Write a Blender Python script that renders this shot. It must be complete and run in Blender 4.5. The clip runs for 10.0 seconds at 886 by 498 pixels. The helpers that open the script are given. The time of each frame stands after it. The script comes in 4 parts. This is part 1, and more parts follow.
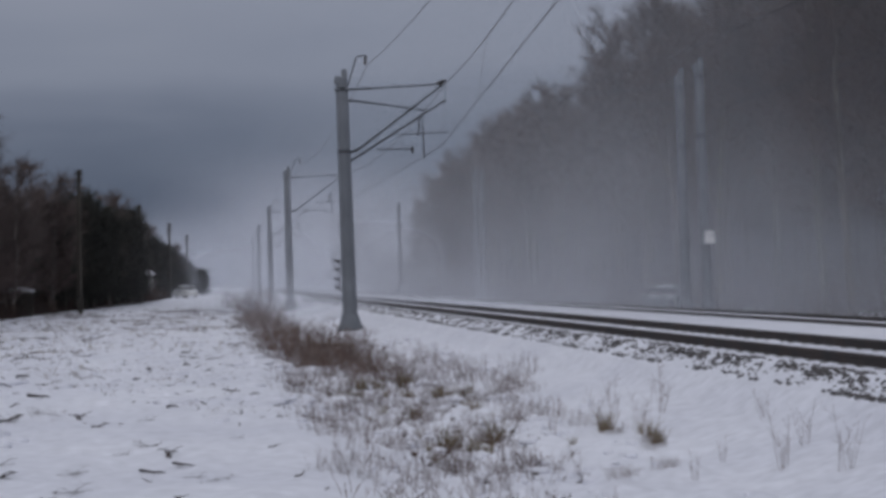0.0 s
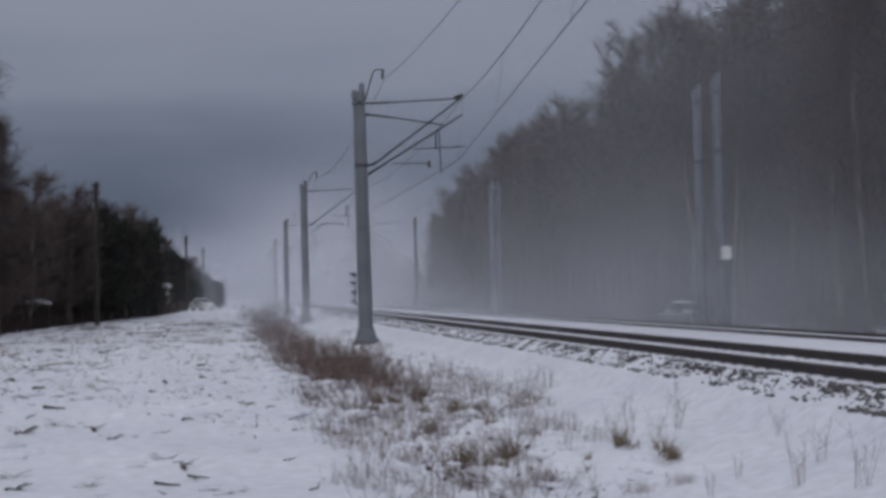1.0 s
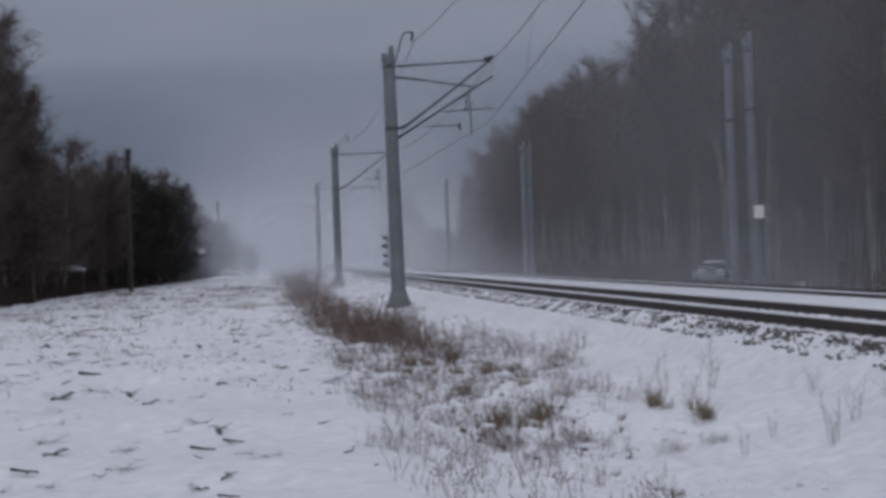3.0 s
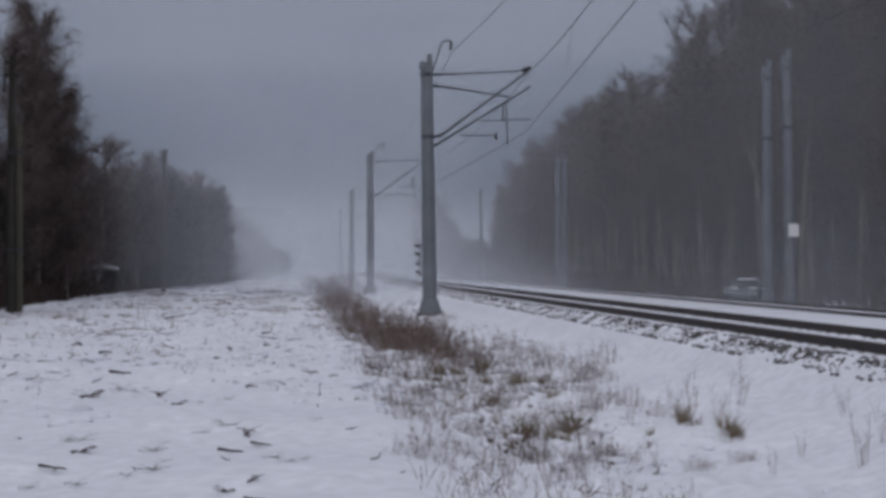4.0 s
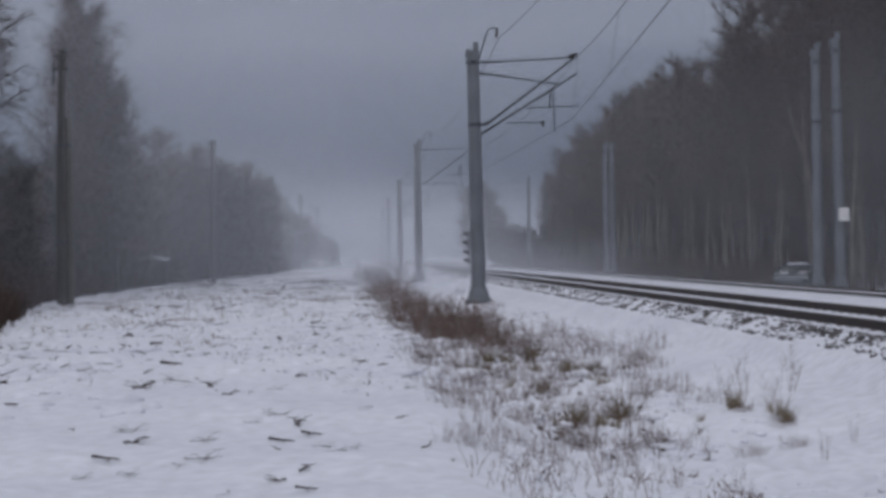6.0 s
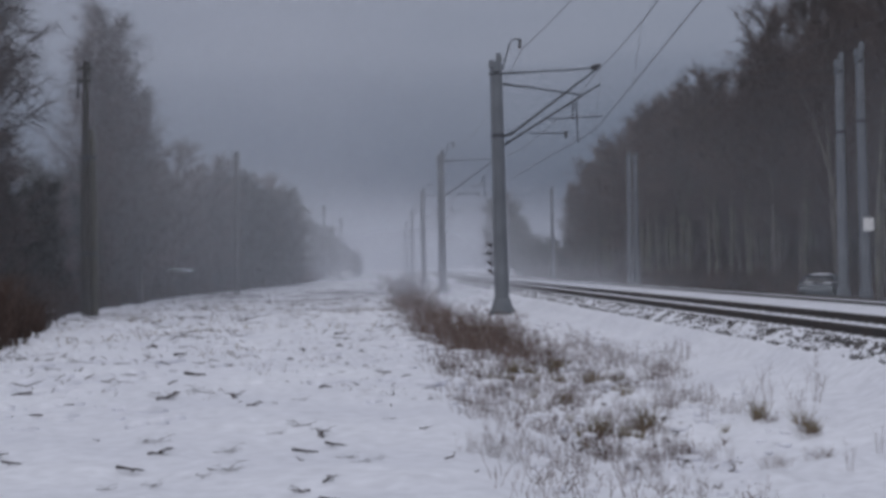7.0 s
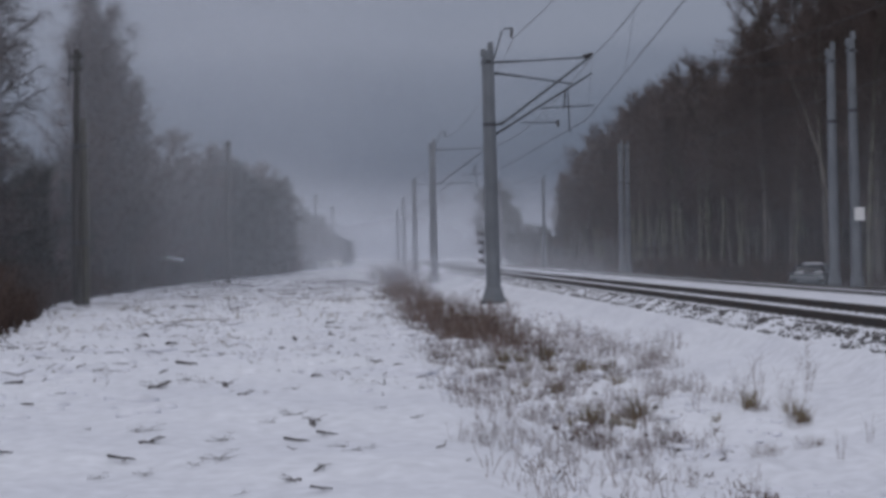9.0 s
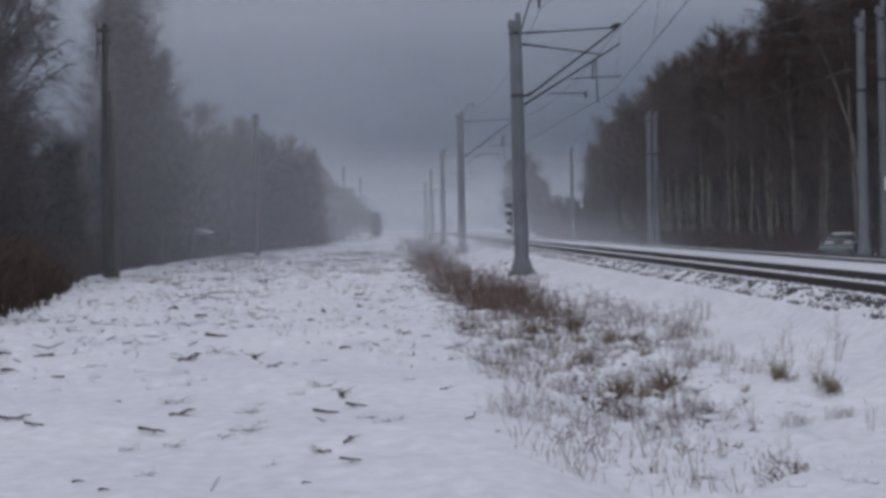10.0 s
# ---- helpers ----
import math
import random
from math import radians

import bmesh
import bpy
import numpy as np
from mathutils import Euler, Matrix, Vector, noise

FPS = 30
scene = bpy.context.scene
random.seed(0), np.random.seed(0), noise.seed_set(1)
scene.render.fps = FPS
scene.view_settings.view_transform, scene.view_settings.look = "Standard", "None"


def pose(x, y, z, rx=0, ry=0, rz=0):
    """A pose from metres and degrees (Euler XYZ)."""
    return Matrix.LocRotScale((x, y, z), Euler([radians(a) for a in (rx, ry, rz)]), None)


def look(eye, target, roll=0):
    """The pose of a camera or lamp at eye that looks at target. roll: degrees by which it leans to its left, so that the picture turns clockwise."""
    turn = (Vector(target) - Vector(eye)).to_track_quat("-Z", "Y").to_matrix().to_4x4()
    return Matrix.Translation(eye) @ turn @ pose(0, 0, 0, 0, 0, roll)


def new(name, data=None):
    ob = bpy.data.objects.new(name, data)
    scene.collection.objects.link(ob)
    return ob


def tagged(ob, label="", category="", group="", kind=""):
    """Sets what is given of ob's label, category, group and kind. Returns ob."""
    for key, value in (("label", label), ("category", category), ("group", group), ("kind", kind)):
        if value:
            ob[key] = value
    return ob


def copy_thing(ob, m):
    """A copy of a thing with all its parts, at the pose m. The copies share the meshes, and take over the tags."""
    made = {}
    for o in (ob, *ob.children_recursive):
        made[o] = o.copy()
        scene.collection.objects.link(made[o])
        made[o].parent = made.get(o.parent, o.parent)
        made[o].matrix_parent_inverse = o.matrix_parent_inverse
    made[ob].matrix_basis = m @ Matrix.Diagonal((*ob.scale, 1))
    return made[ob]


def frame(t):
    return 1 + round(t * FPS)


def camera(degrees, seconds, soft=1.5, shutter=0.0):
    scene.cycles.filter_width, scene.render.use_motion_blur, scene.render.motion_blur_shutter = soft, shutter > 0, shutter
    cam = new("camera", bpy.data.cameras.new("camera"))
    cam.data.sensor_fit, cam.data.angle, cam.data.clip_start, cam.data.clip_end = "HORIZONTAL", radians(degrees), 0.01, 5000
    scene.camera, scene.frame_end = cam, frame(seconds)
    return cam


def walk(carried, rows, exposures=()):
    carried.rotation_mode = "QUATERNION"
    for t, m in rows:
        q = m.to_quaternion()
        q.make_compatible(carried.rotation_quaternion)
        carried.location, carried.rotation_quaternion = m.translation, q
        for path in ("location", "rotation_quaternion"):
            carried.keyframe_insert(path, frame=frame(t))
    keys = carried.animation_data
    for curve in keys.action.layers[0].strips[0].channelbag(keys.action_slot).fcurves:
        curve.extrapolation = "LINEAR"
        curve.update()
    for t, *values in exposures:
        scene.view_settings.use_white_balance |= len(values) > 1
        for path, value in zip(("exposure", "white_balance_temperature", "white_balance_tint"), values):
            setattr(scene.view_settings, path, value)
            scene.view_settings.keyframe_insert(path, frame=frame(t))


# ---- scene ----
cam = camera(29.5, 10.0, soft=3.7)
EYE = (0.0, 0.0, 1.89)
# seconds, yaw, pitch, roll: held by hand on one spot
TURNS = [
    (0.0, -7.665, 0.981, -1.677), (0.5, -7.157, 1.334, -1.685), (1.0, -7.125, 1.480, -1.343),
    (1.5, -7.125, 0.754, -1.858), (2.0, -7.622, 1.250, -1.234), (2.5, -6.600, 0.677, -1.849),
    (2.7, -6.224, 0.209, -2.208), (3.8, -4.789, 0.427, -0.619), (4.0, -4.900, 0.559, -0.310),
    (4.5, -5.884, 1.091, -0.240), (5.0, -7.184, 1.006, -0.575), (5.5, -4.789, 0.908, -0.869),
    (5.7, -3.861, 0.446, -1.004), (6.8, -2.735, 0.002, -0.883), (7.0, -2.467, 0.558, -0.996),
    (7.5, -1.897, -0.125, -0.678), (8.0, -2.588, -0.187, -0.761), (8.5, -2.479, -0.227, -0.777),
    (9.0, -2.747, 0.181, -0.956), (9.5, -2.977, -0.796, -0.735), (10.0, -1.769, -0.767, -1.201)]


def camera_pose(yaw, pitch, roll):
    return pose(*EYE, 90, 0, yaw) @ pose(0, 0, 0, pitch) @ pose(0, 0, 0, 0, 0, roll)


walk(cam, [(t, camera_pose(a, b, c)) for t, a, b, c in TURNS], ((0.0, -0.28), (2.5, -0.27), (4.5, -0.25), (7.0, -0.20), (10.0, -0.20)))
scene.cycles.transparent_max_bounces = 40

# ---- light: an overcast winter afternoon ----
SUN_EL, SUN_AZ = 28.0, 200.0
world = bpy.data.worlds.new("world")
scene.world = world
world.use_nodes = True
wn, wl = world.node_tree.nodes, world.node_tree.links
wn.clear()
sky = wn.new("ShaderNodeTexSky")
sky.sky_type, sky.sun_disc = "NISHITA", False
sky.sun_elevation, sky.sun_rotation = radians(SUN_EL), radians(SUN_AZ)
co = wn.new("ShaderNodeTexCoord")
sep = wn.new("ShaderNodeSeparateXYZ")
wl.new(co.outputs["Generated"], sep.inputs[0])
stretch = wn.new("ShaderNodeMapping")
stretch.inputs["Scale"].default_value = (5.0, 5.0, 26.0)
wl.new(co.outputs["Generated"], stretch.inputs[0])
cloud = wn.new("ShaderNodeTexNoise")
cloud.inputs["Scale"].default_value, cloud.inputs["Detail"].default_value = 1.0, 5.0
cloud.inputs["Roughness"].default_value = 0.45
wl.new(stretch.outputs[0], cloud.inputs["Vector"])
lift = wn.new("ShaderNodeMath")
lift.operation = "MULTIPLY_ADD"
wl.new(cloud.outputs[0], lift.inputs[0])
lift.inputs[1].default_value = 0.075
wl.new(sep.outputs[2], lift.inputs[2])
less = wn.new("ShaderNodeMath")
less.operation = "SUBTRACT"
wl.new(lift.outputs[0], less.inputs[0])
less.inputs[1].default_value = 0.0375
ramp = wn.new("ShaderNodeValToRGB")
wl.new(less.outputs[0], ramp.inputs[0])
stops = [(0.0, (0.089, 0.107, 0.164)), (0.045, (0.081, 0.102, 0.162)), (0.08, (0.121, 0.144, 0.209)),
         (0.13, (0.230, 0.254, 0.330)), (0.35, (0.44, 0.46, 0.54)), (1.0, (0.70, 0.72, 0.82))]
el = ramp.color_ramp.elements
el[0].position, el[0].color = stops[0][0], (*stops[0][1], 1)
el[1].position, el[1].color = stops[-1][0], (*stops[-1][1], 1)
for p, c in stops[1:-1]:
    e = el.new(p)
    e.color = (*c, 1)
bg_cloud, bg_sky, both, wout = (wn.new(n) for n in ("ShaderNodeBackground", "ShaderNodeBackground", "ShaderNodeAddShader", "ShaderNodeOutputWorld"))
wl.new(ramp.outputs[0], bg_cloud.inputs[0])
wl.new(sky.outputs[0], bg_sky.inputs[0])
bg_cloud.inputs[1].default_value, bg_sky.inputs[1].default_value = 1.0, 0.004
wl.new(bg_cloud.outputs[0], both.inputs[0])
wl.new(bg_sky.outputs[0], both.inputs[1])
wl.new(both.outputs[0], wout.inputs[0])
sun = new("sun", bpy.data.lights.new("sun", "SUN"))
sun.data.energy, sun.data.angle, sun.data.color = 0.5, radians(40), (1.0, 0.97, 0.94)
sun.matrix_world = look((0, 0, 50), (50 * math.sin(radians(SUN_AZ)) * -1, 50 * math.cos(radians(SUN_AZ)) * -1, 50 - 50 * math.tan(radians(SUN_EL))))


# ---- materials ----
def material(name, base, rough=0.8, second=None, scale=3.0, fine=40.0, bump=0.2, metal=0.0, mix=(0.35, 0.65), spread=0.0, bump_dist=0.01):
    m = bpy.data.materials.new(name)
    m.use_nodes = True
    n, l = m.node_tree.nodes, m.node_tree.links
    b = n["Principled BSDF"]
    b.inputs["Roughness"].default_value, b.inputs["Metallic"].default_value = rough, metal
    tc = n.new("ShaderNodeTexCoord")
    a, f = n.new("ShaderNodeTexNoise"), n.new("ShaderNodeTexNoise")
    a.inputs["Scale"].default_value, f.inputs["Scale"].default_value = scale, fine
    a.inputs["Detail"].default_value, f.inputs["Detail"].default_value = 5, 3
    for x in (a, f):
        l.new(tc.outputs["Object"], x.inputs["Vector"])
    r = n.new("ShaderNodeMapRange")
    r.inputs["From Min"].default_value, r.inputs["From Max"].default_value = mix
    l.new(a.outputs[0], r.inputs[0])
    c = n.new("ShaderNodeMix")
    c.data_type = "RGBA"
    c.inputs["A"].default_value = (*base, 1)
    c.inputs["B"].default_value = (*(second or [v * 0.7 for v in base]), 1)
    l.new(r.outputs[0], c.inputs["Factor"])
    h = n.new("ShaderNodeHueSaturation")
    l.new(c.outputs["Result"], h.inputs["Color"])
    v = n.new("ShaderNodeMath")
    v.operation = "MULTIPLY_ADD"
    l.new(f.outputs[0], v.inputs[0])
    v.inputs[1].default_value, v.inputs[2].default_value = 0.5, 0.75
    if spread:
        oi, w = n.new("ShaderNodeObjectInfo"), n.new("ShaderNodeMath")
        w.operation = "MULTIPLY_ADD"
        l.new(oi.outputs["Random"], w.inputs[0])
        w.inputs[1].default_value = spread
        l.new(v.outputs[0], w.inputs[2])
        v = w
    l.new(v.outputs[0], h.inputs["Value"])
    l.new(h.outputs[0], b.inputs["Base Color"])
    if bump:
        bp = n.new("ShaderNodeBump")
        bp.inputs["Strength"].default_value, bp.inputs["Distance"].default_value = bump, bump_dist
        l.new(f.outputs[0], bp.inputs["Height"])
        l.new(bp.outputs[0], b.inputs["Normal"])
    return m


def snow_material():
    m = material("snow", (0.80, 0.81, 0.86), 0.65, (0.72, 0.73, 0.79), 0.35, 6.0, 0.5, bump_dist=0.05)
    return m


SNOW = snow_material()
BALLAST = material("ballast_stone", (0.07, 0.066, 0.066), 0.9, (0.13, 0.12, 0.12), 2.0, 30, 0.5)
RAIL = material("rail_steel", (0.028, 0.025, 0.025), 0.7, (0.05, 0.035, 0.028), 2.0, 40, 0.3)
SLEEPER = material("sleeper_concrete", (0.16, 0.15, 0.15), 0.9, (0.09, 0.085, 0.085), 2.0, 40, 0.3)
CONCRETE = material("mast_concrete", (0.18, 0.195, 0.215), 0.85, (0.13, 0.142, 0.16), 0.8, 25, 0.3)
STEEL = material("galvanised_steel", (0.06, 0.065, 0.075), 0.6, (0.035, 0.037, 0.042), 2.0, 30, 0.2, 0.3)
PORCELAIN = material("porcelain", (0.05, 0.04, 0.04), 0.3, (0.03, 0.025, 0.025), 3.0, 30, 0.0)
WIRE = material("wire_copper", (0.035, 0.037, 0.042), 0.6, (0.05, 0.05, 0.055), 1.0, 20, 0.0, 0.4)
WOOD_POLE = material("weathered_pole", (0.030, 0.026, 0.022), 0.9, (0.052, 0.045, 0.036), 1.2, 40, 0.5)
PROP = material("prop_post", (0.085, 0.078, 0.058), 0.9, (0.06, 0.056, 0.044), 1.2, 40, 0.5)
SIGN_WHITE = material("sign_white", (0.78, 0.78, 0.78), 0.5, (0.66, 0.66, 0.66), 3.0, 20, 0.0)
BARK_BIRCH = material("bark_birch", (0.165, 0.158, 0.125), 0.9, (0.065, 0.06, 0.05), 1.3, 9, 0.4, spread=0.3)
BARK_GREY = material("bark_grey", (0.15, 0.135, 0.12), 0.9, (0.085, 0.075, 0.07), 1.5, 12, 0.4, spread=0.3)
TWIG = material("bare_twigs", (0.105, 0.078, 0.071), 0.9, (0.068, 0.055, 0.052), 0.5, 6, 0.0, spread=0.3)
THICKET = material("thicket_twigs", (0.028, 0.028, 0.022), 0.9, (0.017, 0.018, 0.015), 0.5, 6, 0.0, spread=0.3)
NEEDLE = material("spruce_needles", (0.016, 0.024, 0.016), 0.8, (0.009, 0.014, 0.011), 0.8, 8, 0.0, spread=0.3)
SCRUB = material("brown_scrub", (0.075, 0.047, 0.038), 0.9, (0.04, 0.03, 0.026), 0.4, 8, 0.0)
BUSH = material("bush_stems", (0.118, 0.076, 0.058), 0.9, (0.075, 0.055, 0.046), 1.2, 12, 0.0, spread=0.5)
GRASS = material("dry_grass", (0.20, 0.155, 0.092), 0.9, (0.10, 0.085, 0.052), 2.0, 12, 0.0, spread=0.3)
FROST = material("frosted_stems", (0.32, 0.285, 0.285), 0.9, (0.135, 0.112, 0.105), 2.0, 10, 0.0, spread=0.3)
DEAD = material("dead_wood", (0.055, 0.042, 0.038), 0.9, (0.03, 0.026, 0.025), 3.0, 30, 0.4, spread=0.7)
CAR_PAINT = material("car_paint", (0.085, 0.10, 0.12), 0.3, (0.07, 0.085, 0.10), 1.0, 20, 0.0, 0.3)
CAR_GLASS = material("car_glass", (0.02, 0.023, 0.026), 0.08, None, 1.0, 10, 0.0)
RUBBER = material("tyre_rubber", (0.02, 0.02, 0.02), 0.9)
WHITE_PAINT = material("white_paint", (0.8, 0.8, 0.78), 0.4, (0.72, 0.72, 0.7), 1.0, 10, 0.0)


def mist_material(name, alpha, scale, low=0.35, high=0.75, top=1.0, foot=0.6, hold=0.3):
    """Fine airborne snow: thin in the outer parts of its piece, uneven within."""
    m = bpy.data.materials.new(name)
    m.use_nodes = True
    n, l = m.node_tree.nodes, m.node_tree.links
    n.clear()
    tc = n.new("ShaderNodeTexCoord")
    s = n.new("ShaderNodeSeparateXYZ")
    l.new(tc.outputs["Generated"], s.inputs[0])

    def mr(src, a, b, c, d):
        r = n.new("ShaderNodeMapRange")
        r.interpolation_type = "SMOOTHSTEP"
        for k, v in zip(("From Min", "From Max", "To Min", "To Max"), (a, b, c, d)):
            r.inputs[k].default_value = v
        l.new(src, r.inputs[0])
        return r.outputs[0]

    def mul(a, b):
        x = n.new("ShaderNodeMath")
        x.operation = "MULTIPLY"
        l.new(a, x.inputs[0])
        if isinstance(b, float):
            x.inputs[1].default_value = b
        else:
            l.new(b, x.inputs[1])
        return x.outputs[0]

    edge = mul(mr(s.outputs[0], 0.0, 0.4, 0, 1), mr(s.outputs[0], 0.6, 1.0, 1, 0))
    edge = mul(mul(edge, mr(s.outputs[2], hold, top, 1, 0)), mr(s.outputs[2], 0.0, 0.12, foot, 1))
    noise_tex = n.new("ShaderNodeTexNoise")
    noise_tex.inputs["Scale"].default_value, noise_tex.inputs["Detail"].default_value = scale, 4.0
    oi, off = n.new("ShaderNodeObjectInfo"), n.new("ShaderNodeVectorMath")
    off.operation = "MULTIPLY_ADD"
    l.new(oi.outputs["Random"], off.inputs[0])
    off.inputs[1].default_value = (90, 70, 50)
    l.new(tc.outputs["Object"], off.inputs[2])
    l.new(off.outputs[0], noise_tex.inputs["Vector"])
    a = mul(mul(edge, mr(noise_tex.outputs[0], low, high, 0.35, 1.0)), float(alpha))
    t, d, tr, mx, mix, o = (n.new("ShaderNode" + k) for k in ("BsdfTransparent", "BsdfDiffuse", "BsdfTranslucent", "MixShader", "MixShader", "OutputMaterial"))
    d.inputs[0].default_value = tr.inputs[0].default_value = (0.79, 0.82, 0.885, 1)
    mx.inputs[0].default_value = 0.5
    l.new(d.outputs[0], mx.inputs[1])
    l.new(tr.outputs[0], mx.inputs[2])
    l.new(a, mix.inputs[0])
    l.new(t.outputs[0], mix.inputs[1])
    l.new(mx.outputs[0], mix.inputs[2])
    l.new(mix.outputs[0], o.inputs[0])
    return m


# ---- mesh helpers ----
class Build:
    """Collects vertices and faces of one mesh."""

    def __init__(self):
        self.v, self.f = [], []

    def tube(self, pts, radii, n=6, caps=False):
        """A round bar along the points."""
        pts = [Vector(p) for p in pts]
        base = len(self.v)
        for i, p in enumerate(pts):
            d = (pts[min(i + 1, len(pts) - 1)] - pts[max(i - 1, 0)]).normalized()
            side = d.cross(Vector((0, 0, 1)) if abs(d.z) < 0.9 else Vector((1, 0, 0))).normalized()
            up = side.cross(d)
            for k in range(n):
                a = 2 * math.pi * k / n
                self.v.append(tuple(p + (side * math.cos(a) + up * math.sin(a)) * radii[i]))
        for i in range(len(pts) - 1):
            for k in range(n):
                q = base + i * n
                self.f.append((q + k, q + (k + 1) % n, q + n + (k + 1) % n, q + n + k))
        if caps:
            self.f.append(tuple(base + k for k in range(n))[::-1])
            self.f.append(tuple(base + (len(pts) - 1) * n + k for k in range(n)))

    def box(self, x0, x1, y0, y1, z0, z1, inset=0.0, m=None):
        """A box whose top is smaller by inset."""
        b, i = len(self.v), inset
        c = [(x0, y0, z0), (x1, y0, z0), (x1, y1, z0), (x0, y1, z0), (x0 + i, y0 + i, z1), (x1 - i, y0 + i, z1), (x1 - i, y1 - i, z1), (x0 + i, y1 - i, z1)]
        self.v += [tuple(m @ Vector(p)) if m else p for p in c]
        self.f += [tuple(b + k for k in q) for q in ((3, 2, 1, 0), (4, 5, 6, 7), (0, 1, 5, 4), (1, 2, 6, 5), (2, 3, 7, 6), (3, 0, 4, 7))]

    def loft(self, rings, closed=True, caps=True):
        b, n = len(self.v), len(rings[0])
        for r in rings:
            self.v += [tuple(p) for p in r]
        for i in range(len(rings) - 1):
            for k in range(n if closed else n - 1):
                q = b + i * n
                self.f.append((q + k, q + (k + 1) % n, q + n + (k + 1) % n, q + n + k))
        if caps and closed:
            self.f.append(tuple(b + k for k in range(n))[::-1])
            self.f.append(tuple(b + (len(rings) - 1) * n + k for k in range(n)))

    def mesh(self, name, mat, smooth=False):
        me = bpy.data.meshes.new(name)
        me.from_pydata(self.v, [], self.f)
        me.materials.append(mat)
        if smooth:
            me.polygons.foreach_set("use_smooth", [True] * len(me.polygons))
        return me


def part(name, b, mat, parent, label="", smooth=False):
    ob = new(name, b.mesh(name, mat, smooth))
    ob.parent = parent
    if label:
        ob["label"] = label
    return ob


def rnd(a, b):
    return random.uniform(a, b)


def smooth(a, b, x):
    t = min(1.0, max(0.0, (x - a) / (b - a)))
    return t * t * (3 - 2 * t)


# ---- ground ----
PROFILE = [(-400, 0.3), (-30, 0.3), (-10, 0.32), (0.6, 0.35), (1.9, 0.06), (2.6, 0.0), (4.6, 0.02), (5.7, 0.24), (6.35, 0.58), (6.85, 0.735),
           (9.4, 0.735), (10.3, 0.52), (11.9, 0.50), (13.7, 0.53), (16.5, 0.53), (17.3, 0.36), (19.0, 0.22), (20.5, -0.08), (24, -0.1), (400, -0.1)]


def profile(x):
    for (x0, z0), (x1, z1) in zip(PROFILE, PROFILE[1:]):
        if x <= x1:
            return z0 + (z1 - z0) * smooth(x0, x1, x)
    return PROFILE[-1][1]


def ground_z(x, y):
    z = profile(x + 0.25 * noise.noise((0, y * 0.09, 4.0)) * (1 - smooth(5.0, 6.0, x)))
    wild = (1 - smooth(4.4, 5.4, x)) if x < 9 else smooth(16.5, 18, x)
    z += wild * (0.07 * noise.noise((x * 0.6, y * 0.45, 0)) + 0.05 * noise.noise((x * 2.1, y * 1.6, 7.0)) + 0.05 * smooth(18, 30, y) * noise.noise((x * 1.1, y * 0.7, 17.0)))
    ditch = smooth(1.2, 2.0, x) * (1 - smooth(4.2, 5.2, x))
    z += ditch * (0.11 * noise.noise((x * 1.6, y * 0.9, 3.0)) + 0.07 * noise.noise((x * 3.4, y * 2.4, 9.0)))
    return z + 0.012 * noise.noise((x * 5, y * 5, 1.0))


def make_ground():
    xs = [-700, -400, -220, -120, -70, -45, -30] + [-24 + 1.0 * i for i in range(10)] + [-14 + 0.2 * i for i in range(170)] + [20 + 1.0 * i for i in range(12)] + [36, 45, 70, 120, 220, 400, 700]
    ys, y, step = [-300, -100, -40, -15, -5, 0, 4], 7.0, 0.18
    while y < 2500:
        ys.append(y)
        step *= 1.0 if y < 28 else 1.014
        y += step
    v = [(x, y, ground_z(x, y)) for y in ys for x in xs]
    n = len(xs)
    f = [(j * n + i, j * n + i + 1, (j + 1) * n + i + 1, (j + 1) * n + i) for j in range(len(ys) - 1) for i in range(n - 1)]
    me = bpy.data.meshes.new("ground")
    me.from_pydata(v, [], f)
    me.materials.append(SNOW)
    me.polygons.foreach_set("use_smooth", [True] * len(me.polygons))
    return tagged(new("ground", me), "uneven snow-covered ground along the railway", "ground", kind="structure")


make_ground()


# ---- railway ----
RAIL_PROFILE = [(-0.075, 0), (0.075, 0), (0.075, 0.012), (0.012, 0.035), (0.010, 0.135), (0.036, 0.145), (0.036, 0.178), (0.028, 0.186),
                (-0.028, 0.186), (-0.036, 0.178), (-0.036, 0.145), (-0.010, 0.135), (-0.012, 0.035), (-0.075, 0.012)]


def make_track(axis, z, y0, y1, label, sleepers):
    track = tagged(new("railway_track"), label, "railway track", "tracks", "structure")
    track.matrix_world = pose(axis, 0, z)
    rail_mesh = None
    for side in (-0.76, 0.76):
        if rail_mesh is None:
            b = Build()
            b.loft([[(px, y, pz) for px, pz in RAIL_PROFILE] for y in [y0 + (y1 - y0) * i / 60 for i in range(61)]])
            rail_mesh = b.mesh("rail", RAIL)
        ob = new("rail", rail_mesh)
        ob.parent, ob.location = track, (side, 0, 0)
    b = Build()
    b.box(-1.35, 1.35, -0.13, 0.13, -0.20, -0.008, 0.03)
    for side in (-0.76, 0.76):
        for s in (-1, 1):
            b.box(side + s * 0.12 - 0.045, side + s * 0.12 + 0.045, -0.06, 0.06, -0.01, 0.06, 0.015)
    sl = b.mesh("sleeper", SLEEPER)
    for i in range(sleepers):
        ob = new("sleeper", sl)
        ob.parent, ob.location = track, (rnd(-0.02, 0.02), 14 + i * 0.55, rnd(-0.01, 0.005))
    return track


make_track(8.1, 0.69, -60, 900, "dark steel rails on snowy concrete sleepers and ballast", 230)
make_track(15.1, 0.435, -60, 900, "second dark railway track half buried in snow", 200)


